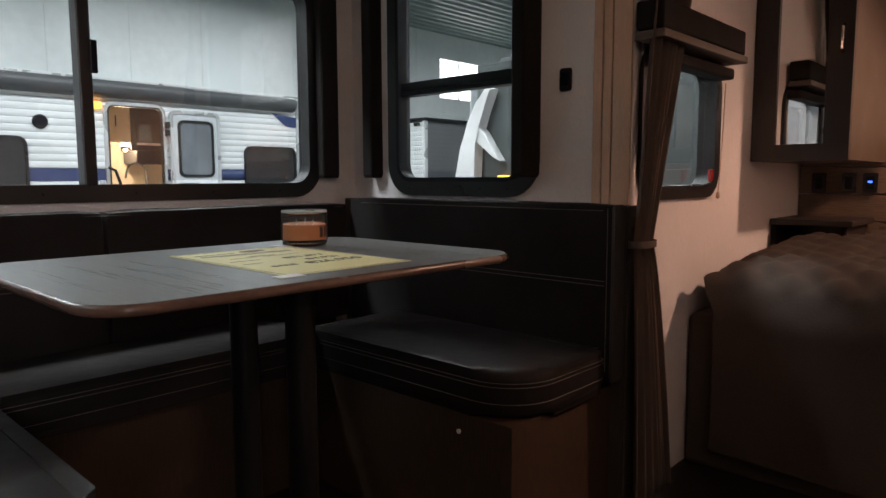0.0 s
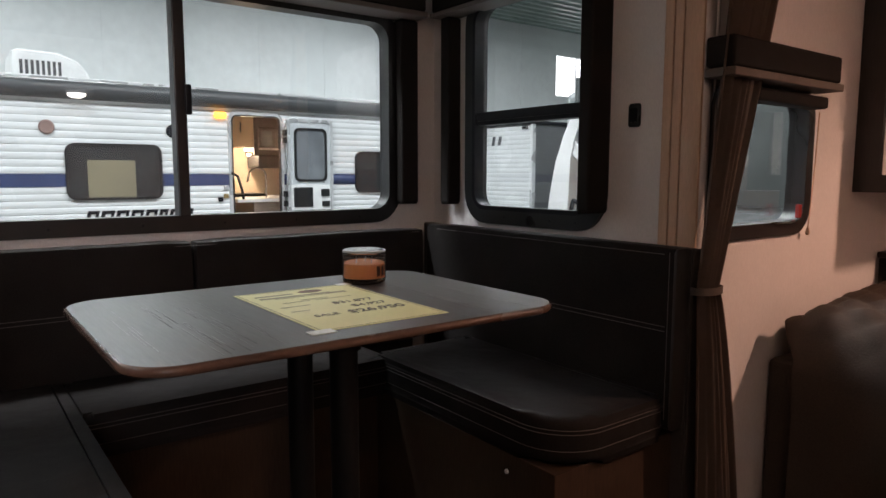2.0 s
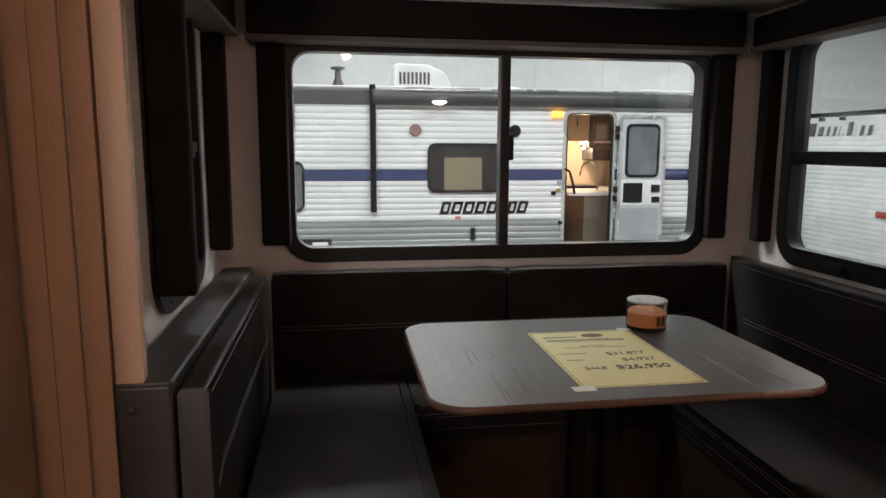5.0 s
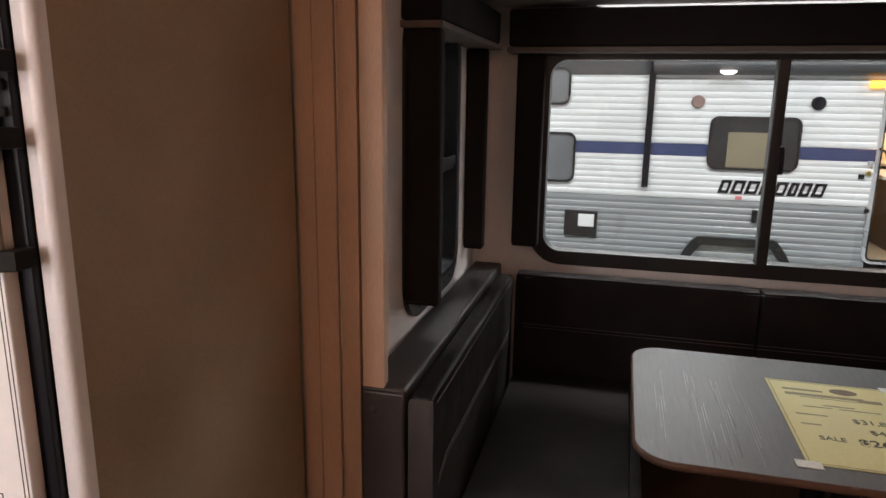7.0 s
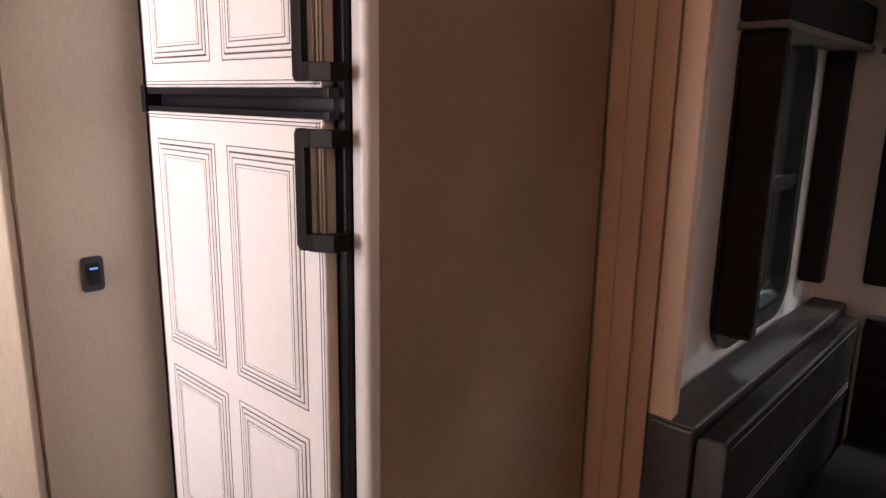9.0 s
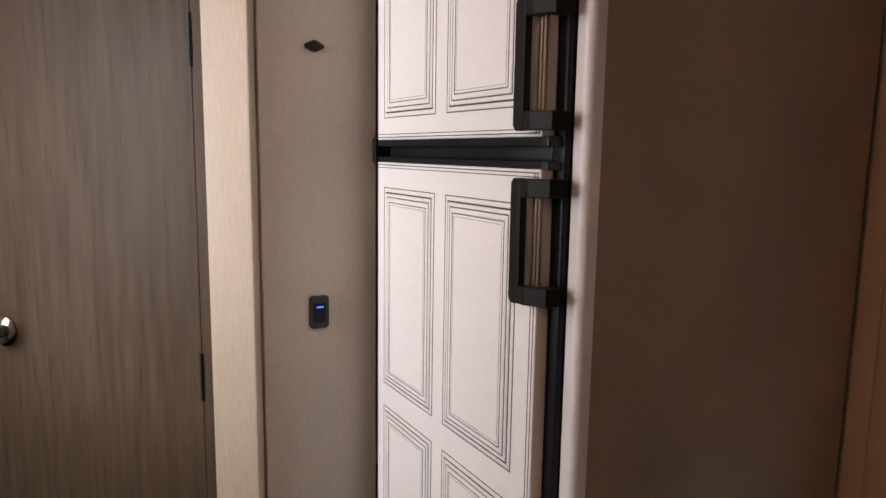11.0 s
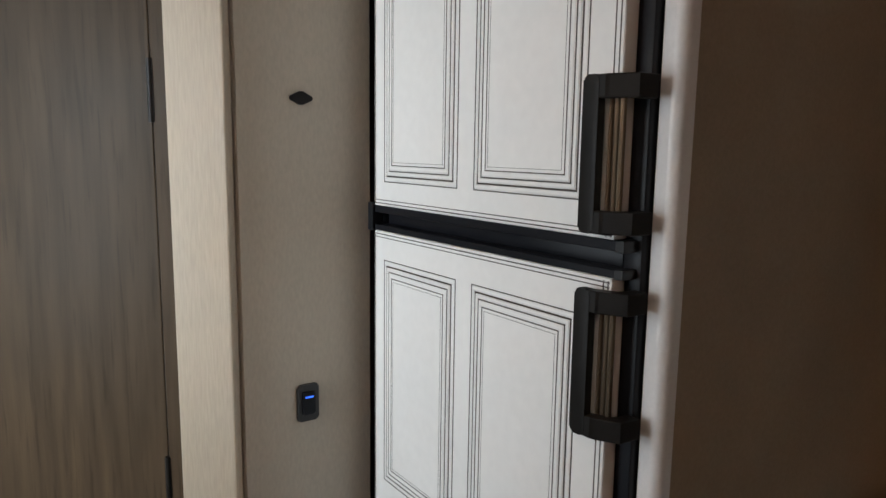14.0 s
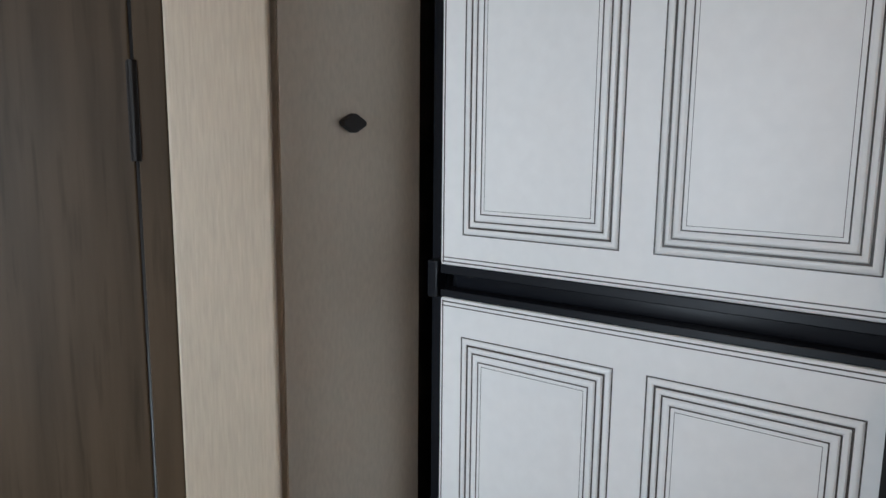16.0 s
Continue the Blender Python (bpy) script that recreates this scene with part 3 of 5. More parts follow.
# ---- dinette ----
def cushion(bm, x0, x1, y0, y1, z0, z1, r=0.03, seg=4):
    """A stuffed box cushion whose top and faces swell a little."""
    tmp = bmesh.new()
    box(tmp, x0, x1, y0, y1, z0, z1)
    bmesh.ops.subdivide_edges(tmp, edges=tmp.edges[:], cuts=10, use_grid_fill=True)
    cx, cy, cz = (x0 + x1) / 2, (y0 + y1) / 2, (z0 + z1) / 2
    hx, hy, hz = (x1 - x0) / 2, (y1 - y0) / 2, (z1 - z0) / 2
    for v in tmp.verts:
        p = Vector((v.co.x - cx, v.co.y - cy, v.co.z - cz))
        q = Vector((max(-hx + r, min(hx - r, p.x)), max(-hy + r, min(hy - r, p.y)), max(-hz + r, min(hz - r, p.z))))
        d = p - q
        if d.length > 1e-6:
            p = q + d.normalized() * r
        puff = (1 - (p.x / hx) ** 2) * (1 - (p.y / hy) ** 2) if hz < min(hx, hy) else 0
        p.z += 0.008 * puff * (1 if p.z > 0 else 0) + 0.0025 * noise.noise(Vector((v.co.x * 9, v.co.y * 9, v.co.z * 9)))
        v.co = p + Vector((cx, cy, cz))
    me = bpy.data.meshes.new("tmp")
    tmp.to_mesh(me)
    tmp.free()
    bm.from_mesh(me)
    bpy.data.meshes.remove(me)
    return bm


def seam(parent, paths, r=0.0011):
    bm = bmesh.new()
    for p in paths:
        tube(bm, p, r, 5)
    part("stitching", bm, STITCH, parent, "pale grey double stitching")


SEAT, BACK = 0.468, 0.832


def plan(x0, x1, y0, y1, big, rb, rs, n=8):
    """A rectangle in plan whose corner named by big (signs of x and y) is widely rounded."""
    pts = []
    for sx, sy, a in ((1, 1, 0), (-1, 1, 90), (-1, -1, 180), (1, -1, 270)):
        r = rb if (sx, sy) == big else rs
        cx, cy = (x1 - r if sx > 0 else x0 + r), (y1 - r if sy > 0 else y0 + r)
        for i in range(n + 1):
            w = radians(a + 90 * i / n)
            pts.append((cx + r * math.cos(w), cy + r * math.sin(w)))
    return pts


def bench(name, label, base, seats, big):
    b = thing(name, label, "bench", group="dinette benches")
    part("base_panel", bb(*base, bevel=0.002), OAK, b, "brown wood-grain base")
    for i, s in enumerate(seats):
        x0, x1, y0, y1, z0, z1 = s
        bm = prism(bmesh.new(), plan(x0, x1, y0, y1, big, 0.14, 0.02), "z", z0, z1 - 0.006, 0.030, 5)
        for v in bm.verts:
            if v.co.z > z1 - 0.02:
                u, q = (2 * v.co.x - x0 - x1) / (x1 - x0), (2 * v.co.y - y0 - y1) / (y1 - y0)
                v.co.z += 0.006 * max(0, 1 - u * u) * max(0, 1 - q * q)
        sc = part("seat_cushion", bm, VINYL, b, smooth=60)
        for g, z in ((0.001, z1 - 0.032), (0.001, z1 - 0.042), (0.001, z1 - 0.082)):
            path = [(u, q, z) for u, q in plan(x0 - g, x1 + g, y0 - g, y1 + g, big, 0.14, 0.02)]
            seam(sc, [path + path[:1]])
    return b


south_bench = bench("dinette_bench", "dark vinyl dinette bench with a brown base", (WX + 0.03, -0.985, WL + 0.005, 0.425, 0.0, 0.347), [(WX + 0.11, -0.97, 0.03, 0.462, 0.347, SEAT)], (1, 1))
rear_bench = bench("dinette_bench", "dark vinyl dinette bench under the wide window", (WX + 0.005, -1.735, 0.43, 1.29, 0.0, 0.347), [(WX + 0.11, -1.70, 0.468, 1.315, 0.347, SEAT - 0.004)], (0, 0))
north_bench = bench("dinette_bench", "dark vinyl dinette bench with a brown base and white button", (WX + 0.03, -0.985, 1.30, WR - 0.005, 0.0, 0.347), [(-1.765, -0.965, 1.300, WR - 0.115, 0.347, SEAT)], (1, -1))
whole("panel_button", lathe(bmesh.new(), [(0.006, 0), (0.006, -0.004), (0.003, -0.006)], (-1.144, 1.30, 0.300), n=12, axis="y"), ABS, "small white button on the bench base", "button")


def backrest(bench_of, board, pad, stitches, cap=None, end=None, split=None):
    b = part("backrest", bb(*board, bevel=0.006, segments=3), VINYL_END, bench_of, "taupe vinyl-wrapped back board")
    if cap:
        part("end_board", bb(*cap, bevel=0.006, segments=3), VINYL_END, b)
    pads = [pad] if split is None else [(*pad[:2], pad[2], split - 0.002, *pad[4:]), (*pad[:2], split + 0.002, *pad[3:])]
    for p in pads:
        c = part("back_cushion", cushion(bmesh.new(), *p, r=0.016), VINYL, b)
        if cap:
            part("cushion_end", prism(bmesh.new(), rounded(p[2] + 0.003, p[3] - 0.003, p[4] + 0.003, p[5] - 0.003, 0.012), "x", p[1] - 0.004, p[1] + 0.004, 0.003, 3), VINYL_END, c, "grey vinyl cushion end")
    seam(b, stitches)
    if end:
        part("end_button", lathe(bmesh.new(), [(0.008, 0), (0.008, 0.003), (0.004, 0.005)], end, n=14, axis="x"), VINYL_END, b, "covered button")
    return b


backrest(south_bench, (WX + 0.0, FX + 0.005, -0.150, -0.050, 0.0, BACK), (WX + 0.10, FX + 0.003, -0.046, 0.014, SEAT - 0.1, BACK - 0.012),
         [[(FX - 0.004, 0.008, z) for z in np.linspace(0.37, 0.815, 10)], [(x, 0.0135, BACK - 0.028) for x in np.linspace(-1.95, -0.97, 10)],
          [(x, 0.0155, 0.635 + 0.012 * math.sin((x + 2) * 2) - (0.045 * max(0, (x + 1.06) / 0.1) ** 2)) for x in np.linspace(-1.95, -0.985, 16)],
          [(x, 0.0155, 0.622 + 0.012 * math.sin((x + 2) * 2) - (0.045 * max(0, (x + 1.06) / 0.1) ** 2)) for x in np.linspace(-1.95, -0.985, 16)]], end=(FX + 0.016, -0.118, 0.785), cap=(FX + 0.0055, FX + 0.016, -0.145, -0.050, 0.0, BACK - 0.004))
backrest(rear_bench, (WX + 0.001, WX + 0.03, 0.018, WR - 0.12, 0.30, BACK - 0.02), (WX + 0.032, WX + 0.105, 0.018, WR - 0.118, SEAT - 0.06, BACK - 0.008),
         [[(WX + 0.1065, y, z) for y in np.linspace(0.05, WR - 0.14, 14)] for z in (0.640, 0.628)] + [[(WX + 0.10, y, BACK - 0.022) for y in np.linspace(0.05, WR - 0.14, 14)]], split=0.832)
backrest(north_bench, (WX + 0.0, FX + 0.005, WR - 0.050, WR - 0.011, 0.0, BACK + 0.004), (WX + 0.10, FX + 0.001, WR - 0.112, WR - 0.053, SEAT - 0.1, BACK + 0.010),
         [[(x, WR - 0.1135, z) for x in np.linspace(-1.92, -0.975, 10)] for z in (0.640, 0.628)] + [[(x, WR - 0.110, BACK - 0.008) for x in np.linspace(-1.95, -0.985, 10)], [(-0.968, WR - 0.1135, z) for z in np.linspace(0.40, 0.83, 8)]], end=(FX + 0.016, WR - 0.032, 0.775), cap=(FX + 0.0055, FX + 0.016, WR - 0.052, WR + 0.04, 0.0, BACK + 0.004))


def dinette_table():
    t = thing("dinette_table", "grey laminate dinette table with brown edging on two black posts", "table")
    x0, x1, y0, y1 = -1.592, -0.957, 0.421, 1.289
    o = rounded(x0 - 0.005, x1 + 0.005, y0 - 0.005, y1 + 0.005, 0.085, 10)
    i = rounded(x0, x1, y0, y1, 0.080, 10)
    part("tabletop", prism(bmesh.new(), i, "z", 0.7335, 0.750), LAMINATE, t)
    bm = bmesh.new()
    rings = []
    for k in range(7):
        w = radians(-90 + 30 * k)
        g = 0.007 * math.cos(w)
        rings.append([bm.verts.new((u, q, 0.7415 + 0.0083 * math.sin(w))) for u, q in rounded(x0 - g, x1 + g, y0 - g, y1 + g, 0.080 + g, 10)])
    for k in range(6):
        for q in range(len(o)):
            bm.faces.new((rings[k][q], rings[k][(q + 1) % len(o)], rings[k + 1][(q + 1) % len(o)], rings[k + 1][q]))
    part("edging", bm, EDGE, t, "glossy brown edge moulding", smooth=60)
    for lx in (-1.379, -1.170):
        leg = part("post", lathe(bmesh.new(), [(0.029, 0.012), (0.029, 0.70)], (lx, 0.868, 0), n=24), LEGBLACK, t, "round black table post")
        part("mounting_cup", lathe(bmesh.new(), [(0.085, 0), (0.08, 0.008), (0.04, 0.03), (0.036, 0.05)], (lx, 0.868, 0.0), n=28), LEGBLACK, leg)
        part("mounting_cup", lathe(bmesh.new(), [(0.036, 0.67), (0.040, 0.70), (0.08, 0.724), (0.085, 0.7330)], (lx, 0.868, 0.0), n=28), LEGBLACK, leg)


dinette_table()
rnd = random.Random(7)
for yc, n in ((0.470, 4), (0.545, 7), (0.600, 6), (0.655, 4), (1.10, 3), (1.19, 3)):
    bm = bmesh.new()
    for k in range(n):
        yy, a = yc + 0.006 * k, rnd.uniform(-1.45, -1.10)
        box(bm, a, min(-0.975, a + rnd.uniform(0.1, 0.4)), yy, yy + 0.0012, 0.7500, 0.7503)
    tagged(part("grain_line", bm, GRAIN, bpy.data.objects["dinette_table"], "pale embossed grain lines"), kind="stuff")


def price_sheet():
    s = thing("price_sheet", "yellow paper price sheet taped flat on the table", "sign")
    x0, x1, y0, y1, z = -1.447, -1.021, 0.742, 1.024, 0.7512
    part("paper", bb(x0, x1, y0, y1, 0.7504, z), PAPER, s)
    zz = z + 0.0003
    for a, b, c, d in ((x0 - 0.012, x0 + 0.014, y1 - 0.025, y1 + 0.012), (x1 - 0.012, x1 + 0.016, y0 - 0.022, y0 + 0.026)):
        part("tape", bb(a, b, c, d, 0.7503, z + 0.0006), TAPE, s, "piece of clear tape")
    logo = lathe(bmesh.new(), [(0.030, 0), (0.030, 0.0004)], (0, 0, zz), n=24)
    bmesh.ops.transform(logo, matrix=Matrix.Translation((x0 + 0.045, y0 + 0.165, 0)) @ Matrix.Diagonal((0.55, 1, 1, 1)), verts=logo.verts)
    part("logo_shape", logo, LOGO, s, "brown oval logo shape")
    for u, a, b, h, m in ((0.048, 0.03, 0.118, 0.010, FAINTINK), (0.074, 0.03, 0.20, 0.014, FAINTINK), (0.080, 0.185, 0.235, 0.016, FAINTINK), (0.094, 0.06, 0.19, 0.003, FAINTINK),
                          (0.132, 0.10, 0.165, 0.005, FAINTINK), (0.146, 0.055, 0.115, 0.004, FAINTINK), (0.146, 0.13, 0.215, 0.004, FAINTINK), (0.190, 0.03, 0.095, 0.005, FAINTINK), (0.240, 0.03, 0.07, 0.005, FAINTINK)):
        part("printed_line", bb(x0 + u, x0 + u + h, y0 + a, y0 + b, z, zz), m, s)
    part("border_line", ring(bmesh.new(), rounded(x0 + 0.006, x1 - 0.006, y0 + 0.006, y1 - 0.006, 0.002, 2), rounded(x0 + 0.0075, x1 - 0.0075, y0 + 0.0075, y1 - 0.0075, 0.002, 2), "z", z, zz), FAINTINK, s)
    writing("$31,877", 0.030, x0 + 0.214, y0 + 0.140, zz, INK, s)
    writing("$4,927", 0.030, x0 + 0.262, y0 + 0.160, zz, INK, s)
    writing("SALE", 0.025, x0 + 0.312, y0 + 0.050, zz, INK, s)
    writing("$26,950", 0.040, x0 + 0.318, y0 + 0.124, zz, INK, s, bold=0.0006)


price_sheet()


def candle():
    c = thing("jar_candle", "orange three-wick candle in a clear glass jar", "candle")
    ct = (-1.452, 1.083, 0.750)
    part("jar", lathe(bmesh.new(), [(0.046, 0.0), (0.053, 0.004), (0.055, 0.012), (0.055, 0.076), (0.0540, 0.078), (0.0525, 0.076), (0.0525, 0.014), (0.045, 0.009)], ct, n=48), JARGLASS, c, "thick clear glass jar")
    wax = part("wax", lathe(bmesh.new(), [(0.046, 0.0105), (0.0518, 0.015), (0.0518, 0.050), (0.048, 0.0485)], ct, n=48), WAX, c, "orange wax")
    for k in range(3):
        w = 2 * math.pi * k / 3 + 0.4
        p = Vector(ct) + Vector((0.022 * math.cos(w), 0.022 * math.sin(w), 0.048))
        part("wick", tube(bmesh.new(), [p, p + Vector((0.001, 0.001, 0.012))], 0.0012, 6), ABS, wax)
    lid = part("lid", lathe(bmesh.new(), [(0.050, 0.0783), (0.0545, 0.0788), (0.0545, 0.0828), (0.051, 0.0843)], ct, n=40), LIDGLASS, c, "clear flat lid")
    for k in range(3):
        w = 2 * math.pi * k / 3 + 0.4
        part("lid_mark", lathe(bmesh.new(), [(0.004, 0.0844), (0.004, 0.0848)], (ct[0] + 0.024 * math.cos(w), ct[1] + 0.024 * math.sin(w), ct[2]), n=10), LABEL, lid)
    bm = bmesh.new()
    for k in (0, 1, 3, 4, 6):
        a0, a1 = radians(4 + 5.2 * k), radians(4 + 5.2 * (k + 1))
        r = 0.0554
        vs = [bm.verts.new((ct[0] + r * math.cos(a), ct[1] + r * math.sin(a), ct[2] + h)) for a, h in ((a0, 0.020 + 0.003 * (k % 3)), (a1, 0.020), (a1, 0.046), (a0, 0.047 - 0.004 * (k % 2)))]
        bm.faces.new(vs)
    bmesh.ops.solidify(bm, geom=bm.faces[:], thickness=-0.0004)
    part("label", bm, LABEL, c, "dark printed label")


candle()


# ---- fridge ----
FD = -0.300


def stepped_panel(a, b, c, e):
    """A raised field that climbs from the door's face over three rounded beads."""
    bm = bmesh.new()
    prof = [(0.0, -0.0005), (0.0012, 0.0006), (0.0034, 0.0016), (0.0062, 0.0016), (0.0078, 0.0004),
            (0.0096, 0.0006), (0.0112, 0.0024), (0.0142, 0.0028), (0.0162, 0.0016),
            (0.0176, 0.0018), (0.0194, 0.0032), (0.0228, 0.0036), (0.0250, 0.0026), (0.0268, 0.0026), (0.0310, 0.0030)]
    rows = [[bm.verts.new((FD + h, u, v)) for u, v in ((a + o, c + o), (b - o, c + o), (b - o, e - o), (a + o, e - o))] for o, h in prof]
    for k in range(len(rows) - 1):
        for q in range(4):
            bm.faces.new((rows[k][q], rows[k][(q + 1) % 4], rows[k + 1][(q + 1) % 4], rows[k + 1][q]))
    bm.faces.new(rows[-1])
    return bm


def glaze_ring(a, b, c, e, o, wdt, h):
    return ring(bmesh.new(), [(a + o, c + o), (b - o, c + o), (b - o, e - o), (a + o, e - o)],
                [(a + o + wdt, c + o + wdt), (b - o - wdt, c + o + wdt), (b - o - wdt, e - o - wdt), (a + o + wdt, e - o - wdt)], "x", FD - 0.001, FD + h)


def raised_door(name, fridge, y0, y1, z0, z1, rows, cols, label=""):
    """A white glazed door with raised panels framed by stepped beads and brown glaze lines."""
    d = part(name, bb(FD - 0.022, FD, y0, y1, z0, z1, bevel=0.003), FRIDGE, fridge, label)
    part("door_edge", bb(FD - 0.034, FD - 0.023, y0 - 0.003, y1 + 0.004, z0 - 0.003, z1 + 0.003), BLACKSAT, d, "black metal door edge")
    for a, b in ((z0 + 0.004, z0 + 0.0055), (z1 - 0.0055, z1 - 0.004), (z1 - 0.0105, z1 - 0.0093), (z0 + 0.0093, z0 + 0.0105)):
        part("glaze_line", bb(FD - 0.001, FD + 0.0004, y0 + 0.003, y1 - 0.003, a, b), GLAZE, d)
    for a in (y1 - 0.0055, y1 - 0.0120, y0 + 0.004):
        part("glaze_line", bb(FD - 0.001, FD + 0.0004, a, a + 0.0014, z0 + 0.003, z1 - 0.003), GLAZE, d)
    for c, e in rows:
        for a, b in cols:
            part("raised_panel", stepped_panel(a, b, c, e), FRIDGE, d, smooth=25)
            for o, wdt, h in ((-0.0010, 0.0014, 0.0005), (0.0075, 0.0023, 0.0009), (0.0160, 0.0016, 0.0021), (0.0252, 0.0014, 0.0030), (0.0304, 0.0005, 0.0032)):
                part("glaze_line", glaze_ring(a, b, c, e, o, wdt, h), GLAZE, d)
    return d


def door_handle(door, z0, z1):
    """A bronze bracket: a flat upright held off the door by two arms that fold back round its edge."""
    x1 = FD + 0.022
    h = part("door_handle", prism(bmesh.new(), rounded(-0.363, -0.3415, z0, z1, 0.006), "x", x1 - 0.010, x1, 0.0022, 3), BRONZE, door, "dark bronze pull handle")
    for a, b in ((z0, z0 + 0.025), (z1 - 0.025, z1)):
        bm = prism(bmesh.new(), [(x1 - 0.0005, -0.352), (x1 - 0.0005, -0.334), (x1 - 0.003, -0.3305), (FD + 0.006, -0.304), (FD - 0.022, -0.302), (FD - 0.022, -0.318), (FD + 0.001, -0.320), (x1 - 0.0115, -0.340), (x1 - 0.0115, -0.352)], "z", a + 0.0006, b - 0.0006, 0.0015)
        part("handle_arm", bm, BRONZE, h)
    bm = bmesh.new()
    for ya, yb in ((-0.3440, -0.3375), (-0.3370, -0.3300), (-0.3295, -0.3225)):
        outline = [(FD + 0.0006, ya), (FD + 0.0036, ya + 0.001), (FD + 0.0052, (ya + yb) / 2), (FD + 0.0036, yb - 0.001), (FD + 0.0006, yb)]
        prism(bm, outline, "z", z0 + 0.022, z1 - 0.022)
    part("grip_plate", bm, GRIP, h, "fluted dull nickel plate behind the pull")


def fridge():
    f = thing("refrigerator", "two-door refrigerator with white glazed panel doors and bronze handles", "refrigerator")
    part("cabinet_body", bb(-0.93, -0.334, -0.862, -0.314, 0.02, 1.97), BLACKSAT, f)
    bm = bmesh.new()
    box(bm, -0.334, -0.318, -0.8635, -0.8405, 0.56, 1.90, bevel=0.002)
    box(bm, -0.334, -0.322, -0.336, -0.312, 0.56, 1.90, bevel=0.002)
    box(bm, -0.334, -0.322, -0.828, -0.336, 1.414, 1.440, bevel=0.002)
    box(bm, -0.334, -0.322, -0.828, -0.336, 1.86, 1.90, bevel=0.002)
    part("black_surround", bm, BLACKSAT, f, "satin black door surround")
    cols = ((-0.803, -0.609), (-0.571, -0.378))
    low = raised_door("lower_door", f, -0.837, -0.331, 0.60, 1.405, ((0.980, 1.358), (0.640, 0.933)), cols)
    up = raised_door("upper_door", f, -0.837, -0.331, 1.446, 1.85, ((1.486, 1.815),), cols)
    for door, a, b in ((low, 1.4055, 1.4145), (up, 1.4345, 1.4455)):
        rail = part("door_rail", bb(FD - 0.030, FD - 0.002, -0.838, -0.330, a, b, bevel=0.001), BLACKSAT, door, "black rail on the door's edge")
        part("rail_cap", bb(FD - 0.028, FD - 0.0005, -0.3295, -0.318, a - 0.001, b + 0.001, bevel=0.001), BLACK, rail)
    door_handle(low, 1.231, 1.394)
    door_handle(up, 1.453, 1.616)
    part("hinge_bracket", bb(-0.318, -0.298, -0.856, -0.8405, 1.403, 1.450, bevel=0.002), BLACKSAT, f, "black hinge bracket")
    part("lower_panel", bb(-0.334, -0.318, -0.862, -0.314, 0.02, 0.555), FRIDGE, f, "white panel under the doors")
    part("top_panel", bb(-0.334, -0.318, -0.862, -0.314, 1.905, 1.985), FRIDGE, f, "white panel above the doors")


fridge()
pieces("wall_fridge_side", [(-0.945, -0.3575, -0.312, -0.284, 0, TOP)], SIDE, "brown vinyl-covered panel beside the fridge", "wall")
bm = prism(bmesh.new(), [(-0.357, -0.3115), (-0.337, -0.3115), (-0.3335, -0.3095)] + [(-0.3445 + 0.0115 * math.cos(a), -0.2955 + 0.0115 * math.sin(a)) for a in np.linspace(0, math.pi / 2, 9)] + [(-0.357, -0.284)], "z", 0, TOP)
plain("trim_fridge_corner", bm, shader("white_corner_trim", (0.70, 0.69, 0.69), 0.4, grain=200, vary=0.03, bump=0.1), "rounded white corner trim beside the fridge", category="trim")


# ---- bedroom ----
def tied_curtain():
    c = thing("privacy_curtain", "taupe fabric curtain gathered by a tie-back", "curtain")
    cols, rows = 90, 40
    bm = bmesh.new()
    grid = []
    for j in range(rows + 1):
        z = 0.03 + (1.94 - 0.03) * j / rows
        if z > 0.74:
            s = min(1, (z - 0.74) / 0.9)
            y0, y1 = 1.695 + 0.10 * s, 1.785 + 0.265 * s
        else:
            s = (0.74 - z) / 0.71
            y0, y1 = 1.695 + 0.03 * s, 1.785 + 0.16 * s ** 0.7
        row = []
        for i in range(cols + 1):
            u = i / cols
            fold = 0.5 * math.sin(u * 34 + 0.6 * math.sin(z * 2)) + 0.3 * math.sin(u * 61 + 1.3)
            depth = 0.026 * (0.55 + 0.45 * abs(z - 0.74)) * fold
            row.append(bm.verts.new((FX + 0.052 + depth, y0 + (y1 - y0) * u, z)))
        grid.append(row)
    for j in range(rows):
        for i in range(cols):
            bm.faces.new((grid[j][i], grid[j][i + 1], grid[j + 1][i + 1], grid[j + 1][i]))
    bmesh.ops.solidify(bm, geom=bm.faces[:], thickness=0.003)
    part("cloth", bm, CURTAIN, c, smooth=80)
    part("tie_back", ring(bmesh.new(), [(FX + 0.052 + 0.030 * math.cos(a), 1.742 + 0.052 * math.sin(a)) for a in np.linspace(0, 2 * math.pi, 25)[:-1]],
                          [(FX + 0.052 + 0.026 * math.cos(a), 1.742 + 0.048 * math.sin(a)) for a in np.linspace(0, 2 * math.pi, 25)[:-1]], "z", 0.730, 0.748), TIE, c, "fabric tie-back")
    t = part("track", bb(FX + 0.03, FX + 0.06, 1.62, 2.14, 1.945, 1.965), ALU, c)


